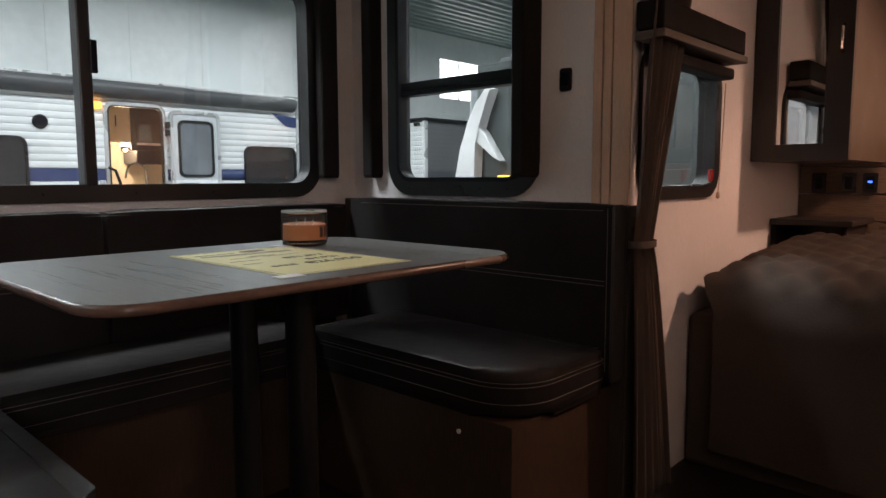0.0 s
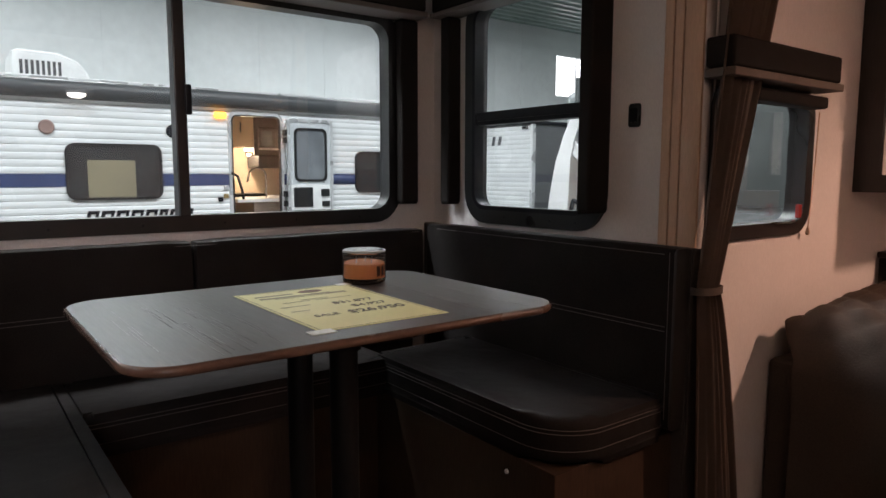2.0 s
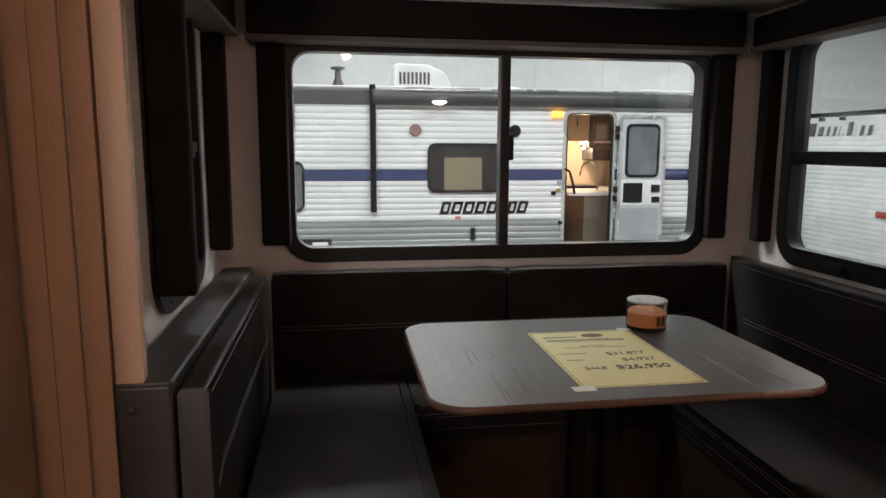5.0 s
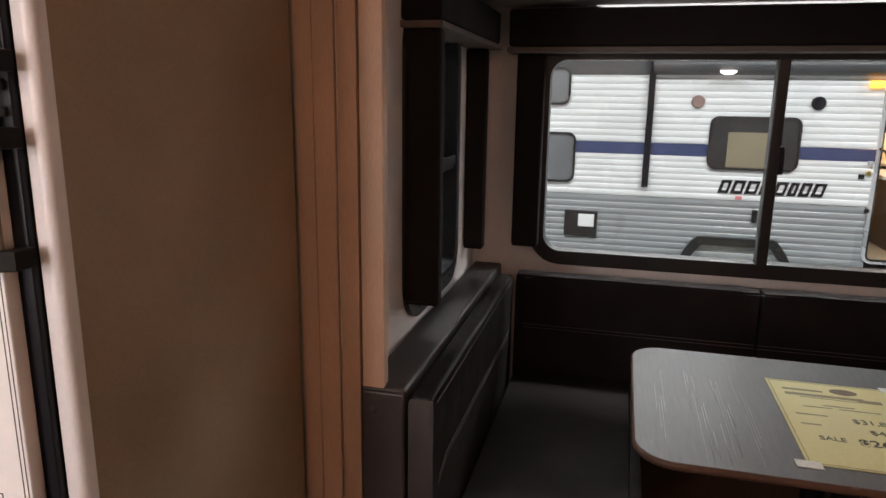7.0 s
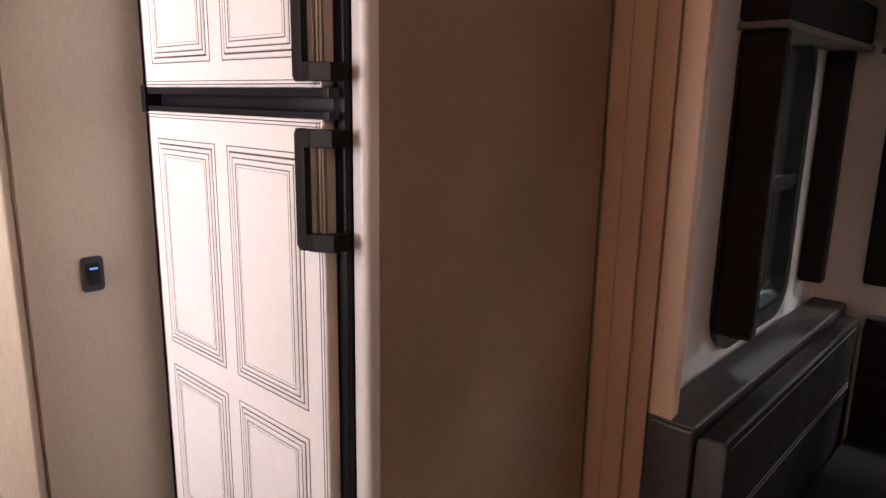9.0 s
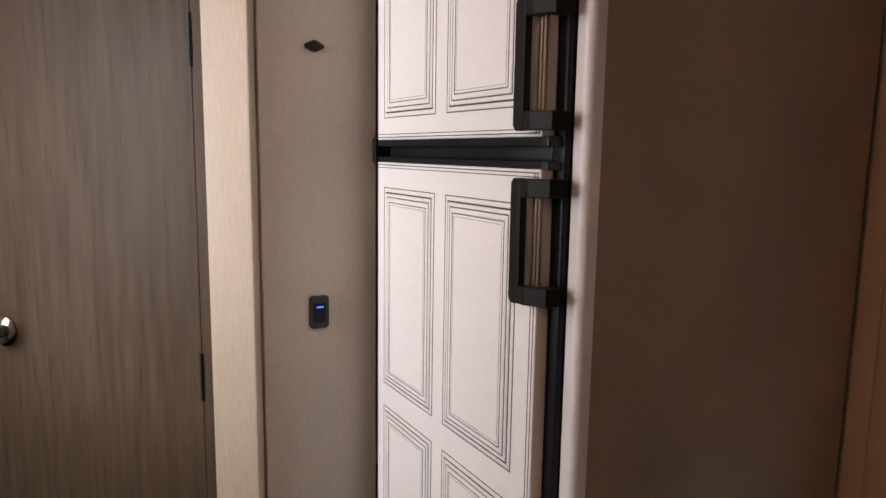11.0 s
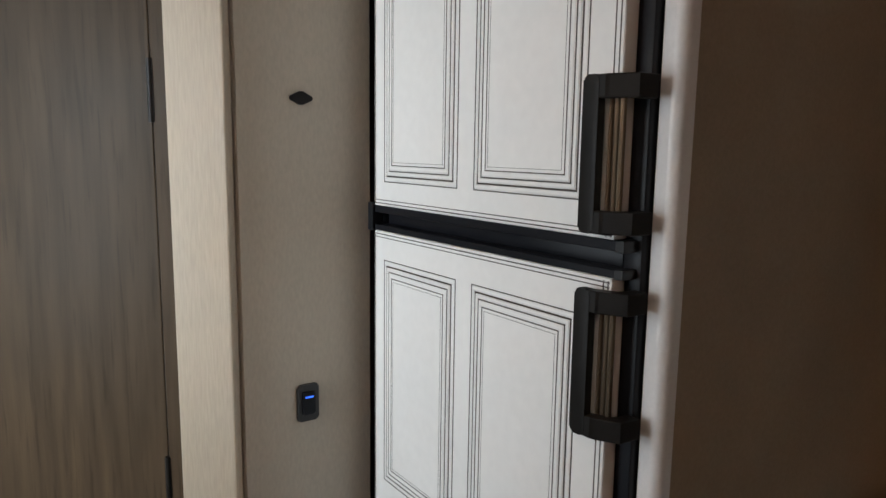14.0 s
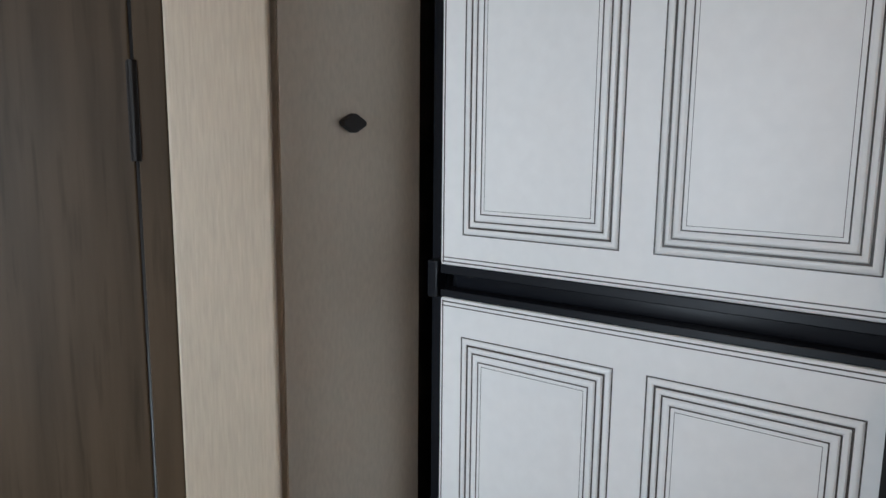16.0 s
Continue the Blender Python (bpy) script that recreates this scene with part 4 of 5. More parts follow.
tied_curtain()
X0 = FX - 0.012
v = soft_box("window_valance", "brown padded fabric valance above the bedroom window", X0 + 0.013, X0 + 0.09, 1.77, 2.345, 1.285, 1.36, pipe=(X0 + 0.013, X0 + 0.096, 1.77, 2.35, 1.262, 1.283))
sh = thing("roller_shade", "rolled dark pleated shade under the valance with a cord", "shade")
part("shade_roll", bb(X0 + 0.004, X0 + 0.06, 1.86, 2.345, 1.215, 1.250, bevel=0.008), PLEAT, sh)
part("pull_cord", tube(bmesh.new(), [(X0 + 0.02, 2.375, 1.21), (X0 + 0.022, 2.362, 1.05), (X0 + 0.02, 2.345, 0.86)], 0.0016, 6), TAN, sh, "thin hanging cord")
part("cord_weight", lathe(bmesh.new(), [(0.003, 0.0), (0.007, 0.006), (0.004, 0.022)], (X0 + 0.02, 2.345, 0.84), n=10), TAN, sh)


def wardrobe():
    w = thing("overhead_wardrobe", "dark wood wardrobe cabinet with a mirrored door", "cabinet")
    y, xi = 2.68, -0.654
    part("body", bb(X0 + 0.002, xi, y + 0.022, 3.298, 0.965, TOP - 0.01), PALEWOOD, w, "pale wood-grain side")
    d = part("door", ring(bmesh.new(), rounded(X0 + 0.002, xi, 0.965, TOP - 0.01, 0.001, 1), rounded(X0 + 0.081, xi - 0.078, 1.022, TOP - 0.07, 0.001, 1), "y", y, y + 0.02), CABWOOD, w, "dark wood door frame")
    part("mirror", bb(X0 + 0.079, xi - 0.076, y + 0.010, y + 0.016, 1.02, TOP - 0.068), MIRROR, d, "mirror panel")
    bm = bmesh.new()
    tube(bm, [(xi - 0.030, y - 0.004, 1.315), (xi - 0.030, y - 0.024, 1.325), (xi - 0.030, y - 0.026, 1.36), (xi - 0.030, y - 0.024, 1.395), (xi - 0.030, y - 0.004, 1.405)], 0.005)
    part("handle", bm, CHROME, d, "curved nickel handle")


wardrobe()


def nightstand():
    n = thing("nightstand", "dark wood nightstand with an open shelf", "nightstand")
    y0, y1, x1 = 2.94, 3.27, -0.70
    part("top", bb(X0 + 0.002, x1 + 0.02, y0 - 0.02, y1, 0.725, 0.748, bevel=0.004), CABWOOD, n)
    bm = bmesh.new()
    box(bm, X0 + 0.004, X0 + 0.02, y0, y1, 0.0, 0.724)
    box(bm, x1 - 0.016, x1, y0, y1, 0.0, 0.724)
    box(bm, X0 + 0.02, x1 - 0.016, y0, y1, 0.55, 0.566)
    box(bm, X0 + 0.02, x1 - 0.016, y1 - 0.02, y1, 0.0, 0.724)
    box(bm, X0 + 0.02, x1 - 0.016, y0, y0 + 0.016, 0.0, 0.549)
    part("body", bm, CABWOOD, n)


nightstand()


def headboard():
    h = thing("headboard", "brown wood-plank headboard panel on the front wall", "headboard")
    for k in range(4):
        part("plank", bb(X0 + 0.004, 1.30, 3.275, 3.297, 0.62 + 0.11 * k, 0.727 + 0.11 * k, bevel=0.003), PLANK, h)


headboard()
for x, lab, m in ((-0.885, "black wall outlet on the headboard", None), (-0.775, "black wall outlet on the headboard", None), (-0.70, "black charging outlet with a blue light", BLUELED)):
    o = thing("wall_outlet", lab, "outlet", group="headboard outlets")
    part("plate", prism(bmesh.new(), rounded(x - 0.026, x + 0.026, 0.845, 0.925, 0.006), "y", 3.267, 3.274, 0.002), BLACK, o)
    part("socket", bb(x - 0.014, x + 0.014, 3.2655, 3.2675, 0.86, 0.91), BLACKSAT, o)
    if m:
        part("indicator", bb(x - 0.008, x + 0.008, 3.2645, 3.2655, 0.885, 0.893), m, o, "glowing blue indicator")


def bed():
    b = thing("bed", "made bed with a brown quilted spread", "bed")
    x0, x1, y0, y1 = -0.905, 0.95, 2.15, 3.262
    part("bed_base", bb(x0 - 0.055, x1 - 0.06, y0 + 0.02, 2.90, 0.0, 0.485, bevel=0.02, segments=3), QUILT, b, "brown cloth-covered bed base")
    part("mattress", bb(x0 + 0.03, x1 - 0.03, y0 + 0.05, 2.90, 0.488, 0.56, bevel=0.03), QUILT, b)
    bm = bmesh.new()
    step, drop = 0.0125, 0.55
    nx, ny = round((x1 - x0 + drop) / step), round((y1 - y0 + drop) / step)
    grid = []
    for j in range(ny + 1):
        row = []
        for i in range(nx + 1):
            u, w = x0 + step * i, y0 - drop + step * j
            over = max(y0 - w, 0)
            side = max(u - x1, 0)
            d = math.hypot(over, side)
            rise = 0.05 * min(1, max(0, w - y0) / 0.7)
            diamond = abs(math.sin((u + w) * 26)) * abs(math.sin((u - w) * 26))
            puff = 0.017 * diamond + 0.016 * noise.noise(Vector((u * 3.5, w * 3.5, 0))) + 0.006 * noise.noise(Vector((u * 11, w * 11, 4)))
            inset = min(u - x0, max(0, x1 - u), max(0, w - y0))
            crown = -0.045 * max(0, 1 - inset / 0.12) ** 2
            if d == 0:
                p = Vector((u, w, 0.640 + rise + puff + crown))
            else:
                sway = 0.018 * math.sin(9 * u) + 0.02 * noise.noise(Vector((u * 5, w * 3, 2)))
                out = 0.05 * math.sin(min(1, d / 0.14) * math.pi / 2) + sway * d / drop
                p = Vector((min(u, x1) + (out if side else 0), max(w, y0) - (out if over else 0), 0.597 - d * 0.93 + 0.3 * puff))
                p.x += 0.05 * max(0, 1 - (u - x0) / 0.15) ** 2 * min(1, d / 0.1)
            row.append(bm.verts.new(p))
        grid.append(row)
    for j in range(ny):
        for i in range(nx):
            if not (grid[j][i].co.x < -0.655 and grid[j + 1][i].co.y > 2.915):
                bm.faces.new((grid[j][i], grid[j][i + 1], grid[j + 1][i + 1], grid[j + 1][i]))
    bmesh.ops.delete(bm, geom=[v for v in bm.verts if not v.link_faces], context="VERTS")
    part("bedspread", bm, QUILT, b, "brown diamond-quilted bedspread", smooth=70)


bed()


def ceiling_lamp(loc):
    l = thing("ceiling_light", "round warm ceiling light placed out of view", "lamp", group="ceiling lights")
    part("rim", ring(bmesh.new(), [(loc[0] + 0.08 * math.cos(a), loc[1] + 0.08 * math.sin(a)) for a in np.linspace(0, 2 * math.pi, 33)[:-1]],
                     [(loc[0] + 0.066 * math.cos(a), loc[1] + 0.066 * math.sin(a)) for a in np.linspace(0, 2 * math.pi, 33)[:-1]], "z", TOP - 0.014, TOP), ABS, l)
    part("diffuser", lathe(bmesh.new(), [(0.066, TOP - 0.003), (0.066, TOP - 0.001)], (loc[0], loc[1], 0)), LAMPDISC, l)


ceiling_lamp(BEDLAMP)
# Unseen fixtures added to go with the galley and aisle fill lamps.
ceiling_lamp(GALLEYLAMP)
ceiling_lamp(AISLELAMP)


# ---- outside: the hall ----
GZ = -0.78
pieces("ground", [(-30, 30, -30, 40, GZ - 0.1, GZ)], CONCRETE, "smooth grey concrete hall floor")
HR = 4.8
bm = bmesh.new()
for a, b, c, d in ((-16, 13.8, GZ, HR), (16.4, 17.2, GZ, HR), (13.8, 16.4, GZ, 3.1), (13.8, 16.4, 4.15, HR)):
    box(bm, -13.2, -13.0, a, b, c, d)
for k in range(21):
    box(bm, -13.0, -12.99, -15.5 + 1.4 * k, -15.475 + 1.4 * k, GZ, HR - 0.02)
plain("wall_hall_west", bm, HALLWALL, "pale grey panelled hall wall with a high window")
wb = thing("window_5", "bright high hall window in two panes", "window", kind="structure")
for a, b in ((13.8, 14.55), (14.6, 16.4)):
    part("pane", bb(-13.14, -13.10, a, b, 3.1, 4.15), SKYPANE, wb, "bright daylit pane")
part("mullion", bb(-13.16, -13.0, 14.55, 14.6, 3.1, 4.15), ALU, wb)
pieces("wall_hall_north", [(-13, 6, 17.0, 17.2, GZ, HR)], HALLWALL, "pale grey hall wall", "wall")
pieces("wall_hall_south", [(-13, 6, -16, -15.8, GZ, HR)], HALLWALL, "pale grey hall wall", "wall")
pieces("wall_hall_east", [(6, 6.2, -16, 17.2, GZ, HR)], HALLWALL, "pale grey hall wall", "wall")
bm = bmesh.new()
rows = []
for k in range(66):
    for q, dz in ((0, 0), (0.10, 0.0), (0.14, 0.06), (0.25, 0.06)):
        rows.append((-13.1 + 0.29 * k + q, dz))
top = [[bm.verts.new((xx, yy, HR + dz)) for xx, dz in rows] for yy in (-16, 17.2)]
for i in range(len(rows) - 1):
    bm.faces.new((top[0][i], top[0][i + 1], top[1][i + 1], top[1][i]))
plain("ceiling_hall", bm, HALLROOF, "ribbed green-grey metal hall roof", category="ceiling", smooth=0)
for lx, ly in ((-3.3, -1.5), (-3.3, 3.0), (-3.3, 8.0), (-9.5, 1.0), (-9.5, 7.0), (-7.0, 13.0)):
    hl = thing("hall_light_fixture", "long white strip light under the hall roof", "lamp", group="hall strip lights")
    part("housing", bb(lx - 0.28, lx + 0.28, ly - 1.65, ly + 1.65, 4.53, 4.62, bevel=0.01), ABS, hl)
    for s in (-1.2, 1.2):
        part("hanger", tube(bmesh.new(), [(lx, ly + s, 4.6), (lx, ly + s, HR)], 0.006, 6), ALU, hl)


# ---- outside: neighbouring trailers ----
TX, TBACK = -6.75, -9.1
PITCH = 0.062


def siding(bm, x, y0, y1, z0, z1):
    """Horizontally ribbed sheet: each course is a shallow rounded rib."""
    n = max(1, round((z1 - z0) / PITCH))
    h = (z1 - z0) / n
    prof = []
    for k in range(n):
        for f, d in ((0.0, -0.007), (0.10, -0.001), (0.45, 0.003), (0.80, 0.0)):
            prof.append((z0 + (k + f) * h, d))
    prof.append((z1, -0.0035))
    a = [bm.verts.new((x + d, y0, z)) for z, d in prof]
    b = [bm.verts.new((x + d, y1, z)) for z, d in prof]
    for i in range(len(prof) - 1):
        bm.faces.new((a[i], b[i], b[i + 1], a[i + 1]))


def vehicle_window(parent, y0, y1, z0, z1, pane, blind=None, r=0.06):
    w = part("window", frame_of(y0 + 0.022, y1 - 0.022, z0 + 0.022, z1 - 0.022, 0.022, r, "x", TX, TX + 0.028), BLACK, parent, "black-framed dark window")
    part("pane", prism(bmesh.new(), rounded(y0 + 0.018, y1 - 0.018, z0 + 0.018, z1 - 0.018, r), "x", TX + 0.006, TX + 0.014), pane, w)
    if blind:
        part("blind", bb(TX + 0.0142, TX + 0.0165, *blind), BLIND, w, "beige blind behind the glass")
    return w


def neighbour():
    t = thing("travel_trailer", "white ribbed travel trailer with a navy stripe and open door", "trailer")
    ya, yb, d0, d1 = -4.2, 4.79, 2.650, 3.165
    up, low = bmesh.new(), bmesh.new()
    for a, b in ((ya, d0), (d1, yb)):
        siding(up, TX, a, b, 1.01, 1.70)
        siding(up, TX, a, b, 0.475, 0.895)
        siding(low, TX, a, b, -0.30, 0.472)
    siding(up, TX, d0, d1, 1.60, 1.70)
    part("upper_siding", up, SIDING, t, smooth=0)
    part("lower_siding", low, SIDINGLOW, t, "grey lower ribbed siding", smooth=0)
    bm = bmesh.new()
    for a, b in ((ya, d0), (d1, yb)):
        box(bm, TX - 0.012, TX + 0.003, a, b, 0.897, 1.008)
    part("stripe", bm, NAVY, t, "navy blue stripe")
    part("far_corner_stripe", prism(bmesh.new(), [(4.42, 1.64), (4.78, 1.60), (4.78, 1.49), (4.60, 1.50)], "x", TX + 0.007, TX + 0.010), NAVY, t, "navy corner graphic")
    bm = bmesh.new()
    box(bm, TBACK, TX - 0.012, ya, ya + 0.03, -0.3, 1.80)
    box(bm, TBACK, TX - 0.012, yb - 0.03, yb, -0.3, 1.80)
    box(bm, TBACK, TBACK + 0.03, ya + 0.03, yb - 0.03, -0.3, 1.80)
    box(bm, TBACK + 0.03, TX - 0.012, ya + 0.03, yb - 0.03, -0.35, -0.30)
    part("rear_body", bm, SIDING, t)
    part("roof", bb(TBACK - 0.03, TX - 0.002, ya - 0.03, yb + 0.02, 1.80, 1.85, bevel=0.012), ABS, t)
    part("corner_moulding", bb(TX - 0.02, TX + 0.012, yb - 0.05, yb + 0.015, -0.3, 1.80, bevel=0.006), ALU, t, "aluminium corner moulding")
    # awning cover and arms
    bm = bmesh.new()
    prof = [(TX + 0.004, 1.662), (TX + 0.06, 1.668), (TX + 0.10, 1.70), (TX + 0.115, 1.745), (TX + 0.10, 1.79), (TX + 0.06, 1.818), (TX + 0.004, 1.822)]
    a = [bm.verts.new((x, 0.60, z)) for x, z in prof]
    b = [bm.verts.new((x, yb - 0.1, z)) for x, z in prof]
    for i in range(len(prof) - 1):
        bm.faces.new((a[i], a[i + 1], b[i + 1], b[i]))
    bm.faces.new(a)
    bm.faces.new(b)
    part("awning_roll", bm, BAND, t, "long rolled grey awning", smooth=50)
    part("fascia", bb(TX - 0.01, TX + 0.006, ya, 0.57, 1.66, 1.80), BAND, t, "grey upper fascia")
    part("gutter_rail", bb(TX - 0.01, TX + 0.02, ya, yb, 1.824, 1.842), ALU, t)
    part("awning_arm", bb(TX + 0.012, TX + 0.06, 0.570, 0.630, 0.575, 1.86, bevel=0.008), BLACKSAT, t, "black awning arm")
    # windows
    vehicle_window(t, 1.162, 1.972, 0.776, 1.283, DARKGLASS, (1.335, 1.735, 0.80, 1.135))
    vehicle_window(t, -0.80, -0.175, 1.365, 1.730, GREYGLASS)
    vehicle_window(t, -0.80, -0.095, 0.590, 1.095, GREYGLASS)
    vehicle_window(t, 4.06, 4.72, 0.80, 1.265, DARKGLASS)
    vehicle_window(t, -2.6, -1.5, 0.80, 1.25, DARKGLASS)
    # speakers and lamps
    for y, m, lab in ((1.036, SPEAKER, "brown round outdoor speaker"), (2.084, BLACKSAT, "black round outdoor speaker")):
        s = part("speaker", lathe(bmesh.new(), [(0.062, 0), (0.062, 0.012), (0.05, 0.020), (0.02, 0.014), (0.004, 0.018)], (TX + 0.004, y, 1.414), n=28, axis="x"), m, t, lab)
    part("porch_lamp", bb(TX + 0.004, TX + 0.05, 2.475, 2.60, 1.556, 1.622, bevel=0.024, segments=5), AMBER, t, "glowing amber porch lamp")
    part("dome_lamp", lathe(bmesh.new(), [(0.075, 0.0), (0.07, -0.018), (0.04, -0.035), (0.004, -0.04)], (TX + 0.12, 1.265, 1.70), n=24), glow("white_dome", (1, 0.98, 0.93), 1.6), t, "white dome lamp under the awning")
    # lettering stands as plain slanted strokes
    x = 1.285
    for wdt in (0.115, 0.125, 0.125, 0.125, 0.12, 0.095, 0.11, 0.12):
        gl = ring(bmesh.new(), [(x + 0.038, 0.677), (x + wdt + 0.018, 0.677), (x + wdt - 0.018, 0.546), (x, 0.546)], [(x + 0.062, 0.648), (x + wdt - 0.016, 0.648), (x + wdt - 0.034, 0.576), (x + 0.040, 0.576)], "x", TX + 0.006, TX + 0.010)
        part("letter_shape", gl, BLACKSAT, t, "dark outlined slanted letter shape")
        x += wdt + 0.002
    part("sticker", bb(TX + 0.006, TX + 0.009, 1.455, 1.515, 0.492, 0.522), REDSTICKER, t, "small red sticker")
    # door opening and the leaf folded open against the wall
    part("door_frame", ring(bmesh.new(), rounded(d0 - 0.035, d1 + 0.035, -0.06, 1.635, 0.09), rounded(d0, d1, -0.03, 1.60, 0.06), "x", TX - 0.03, TX + 0.02), ALU, t, "aluminium door surround")
    l0, l1 = 3.215, 3.745
    leaf = part("entry_door", prism(bmesh.new(), rounded(l0, l1, -0.02, 1.585, 0.05), "x", TX + 0.045, TX + 0.075, 0.006), GREYPANEL, t, "pale entry door folded open")
    part("door_rim", ring(bmesh.new(), rounded(l0, l1, -0.02, 1.585, 0.05), rounded(l0 + 0.03, l1 - 0.03, 0.01, 1.555, 0.04), "x", TX + 0.0752, TX + 0.085), ALU, leaf)
    part("door_window_frame", ring(bmesh.new(), rounded(l0 + 0.075, l1 - 0.075, 0.93, 1.495, 0.06), rounded(l0 + 0.10, l1 - 0.10, 0.955, 1.47, 0.05), "x", TX + 0.0752, TX + 0.088), BLACK, leaf)
    part("door_pane", prism(bmesh.new(), rounded(l0 + 0.098, l1 - 0.098, 0.953, 1.472, 0.05), "x", TX + 0.0752, TX + 0.080), GREYGLASS, leaf)
    part("door_lower_panel", prism(bmesh.new(), rounded(l0 + 0.04, l1 - 0.05, 0.15, 0.60, 0.02), "x", TX + 0.0752, TX + 0.080), shader("grey_door_panel", (0.36, 0.39, 0.41), 0.4), leaf, "grey lower door panel")
    part("door_kick_strip", bb(TX + 0.0752, TX + 0.084, l0 + 0.035, l1 - 0.035, 0.015, 0.14, bevel=0.003), ABS, leaf, "white kick strip")
    part("door_pocket_back", bb(TX + 0.0752, TX + 0.079, l0 + 0.035, l1 - 0.04, 0.63, 0.90), ABS, leaf, "white panel behind the pocket")
    part("door_gasket", ring(bmesh.new(), rounded(d0 - 0.004, d1 + 0.004, -0.034, 1.604, 0.064), rounded(d0 + 0.010, d1 - 0.010, -0.02, 1.590, 0.05), "x", TX - 0.02, TX + 0.023), BLACK, t, "black rubber door seal")
    part("door_pocket", bb(TX + 0.0752, TX + 0.095, l0 + 0.06, l0 + 0.28, 0.66, 0.87, bevel=0.01), BLACK, leaf, "black door pocket")
    part("door_latch", bb(TX + 0.0752, TX + 0.10, l1 - 0.15, l1 - 0.055, 0.77, 0.85, bevel=0.006), BLACK, leaf, "black latch")
    part("door_lock", bb(TX + 0.0752, TX + 0.095, l1 - 0.14, l1 - 0.05, 0.66, 0.72, bevel=0.006), BLACK, leaf, "black lock")
    for z in (0.12, 0.22, 0.70, 0.80, 1.36, 1.44):
        part("door_hinge", bb(TX + 0.021, TX + 0.075, d1 + 0.02, d1 + 0.05, z - 0.03, z + 0.03), BLACK, t, "black hinge")
    part("grab_handle", tube(bmesh.new(), [(TX + 0.01, d0 - 0.01, 1.02), (TX + 0.09, d0 + 0.02, 0.99), (TX + 0.12, d0 + 0.05, 0.86), (TX + 0.11, d0 + 0.07, 0.76)], 0.014), BLACKSAT, t, "black fold-out grab handle")
    for y, z, m in ((2.58, 0.88, ALU), (2.575, 0.79, BRASS), (2.52, 0.757, BLACKSAT), (2.61, 0.44, BLACKSAT)):
        part("lock", bb(TX + 0.004, TX + 0.02, y - 0.025, y + 0.025, z - 0.022, z + 0.022, bevel=0.006), m, t)
    box_ = part("utility_box", bb(TX + 0.004, TX + 0.025, -0.17, 0.165, 0.035, 0.305, bevel=0.008), BLACK, t, "black water service box")
    part("box_door", bb(TX + 0.0255, TX + 0.032, -0.03, 0.13, 0.14, 0.27, bevel=0.004), ABS, box_, "white inlet door")
    part("socket", bb(TX + 0.004, TX + 0.03, 1.62, 1.67, 0.27, 0.40, bevel=0.004), BLACK, t, "black outlet cover")
    # wheels under one long fender
    fen = bmesh.new()
    o = [(1.5 + 0.60 * math.cos(a), -0.52 + 0.63 * min(1, math.sin(a) * 1.25)) for a in np.linspace(0, math.pi, 25)]
    i = [(1.5 + 0.52 * math.cos(a), -0.52 + 0.55 * min(1, math.sin(a) * 1.25)) for a in np.linspace(0, math.pi, 25)]
    rws = [[fen.verts.new((x, u, v)) for u, v in q] for q, x in ((o, TX + 0.004), (o, TX + 0.05), (i, TX + 0.05), (i, TX + 0.004))]
    for a in range(3):
        for k in range(24):
            fen.faces.new((rws[a][k], rws[a][k + 1], rws[a + 1][k + 1], rws[a + 1][k]))
    part("fender_skirt", fen, BLACK, t, "black wheel-arch trim")
    for y in (1.22, 1.78):
        wh = part("wheel", lathe(bmesh.new(), [(0.22, -0.10), (0.32, -0.09), (0.335, 0), (0.32, 0.09), (0.22, 0.10)], (TX - 0.12, y, GZ + 0.335), n=36, axis="x"), TYRE, t, "black tyre")
        part("rim", lathe(bmesh.new(), [(0.21, 0.08), (0.2, 0.10), (0.06, 0.085), (0.05, 0.12)], (TX - 0.12, y, GZ + 0.335), n=30, axis="x"), ALU, wh)
    # roof gear
    bm = bmesh.new()
    prof = [(0.86, 1.85), (0.875, 2.13), (0.92, 2.155), (1.25, 2.145), (1.42, 2.08), (1.50, 1.97), (1.52, 1.85)]
    prism(bm, prof, "x", TX - 1.35, TX - 0.65, 0.02)
    ac = part("air_conditioner", bm, ABS, t, "white roof air conditioner")
    for k in range(8):
        part("louvre", bb(TX - 0.6495, TX - 0.645, 0.93 + 0.045 * k, 0.955 + 0.045 * k, 1.93, 2.06), BAND, ac)
    v = part("roof_vent", lathe(bmesh.new(), [(0.07, 1.85), (0.055, 1.93), (0.035, 1.97), (0.035, 2.06), (0.075, 2.065), (0.08, 2.09), (0.03, 2.10)], (TX - 0.6, 0.262, 0), n=20), BAND, t, "grey roof vent pipe")
    for y in (2.22, 3.95):
        part("roof_dome", lathe(bmesh.new(), [(0.24, 1.85), (0.22, 1.90), (0.12, 1.93), (0.01, 1.94)], (TX - 0.9, y, 0), n=24), ABS, t, "white roof hatch")
    # galley seen through the door
    bm = bmesh.new()
    ga, gb = d0 - 0.25, d1 + 1.25
    box(bm, TX - 1.60, TX - 1.56, ga, gb, -0.05, 1.75)
    box(bm, TX - 1.56, TX - 0.035, gb - 0.04, gb, -0.05, 1.75)
    box(bm, TX - 1.56, TX - 0.035, ga, ga + 0.04, -0.05, 1.75)
    box(bm, TX - 1.60, TX - 0.035, ga, gb, 1.75, 1.78)
    part("galley_lining", bm, KITCHENWALL, t, "warm lit galley walls")
    part("galley_floor", bb(TX - 1.56, TX - 0.035, ga + 0.04, gb - 0.04, -0.05, -0.02), KITCHENPALE, t, "pale galley floor")
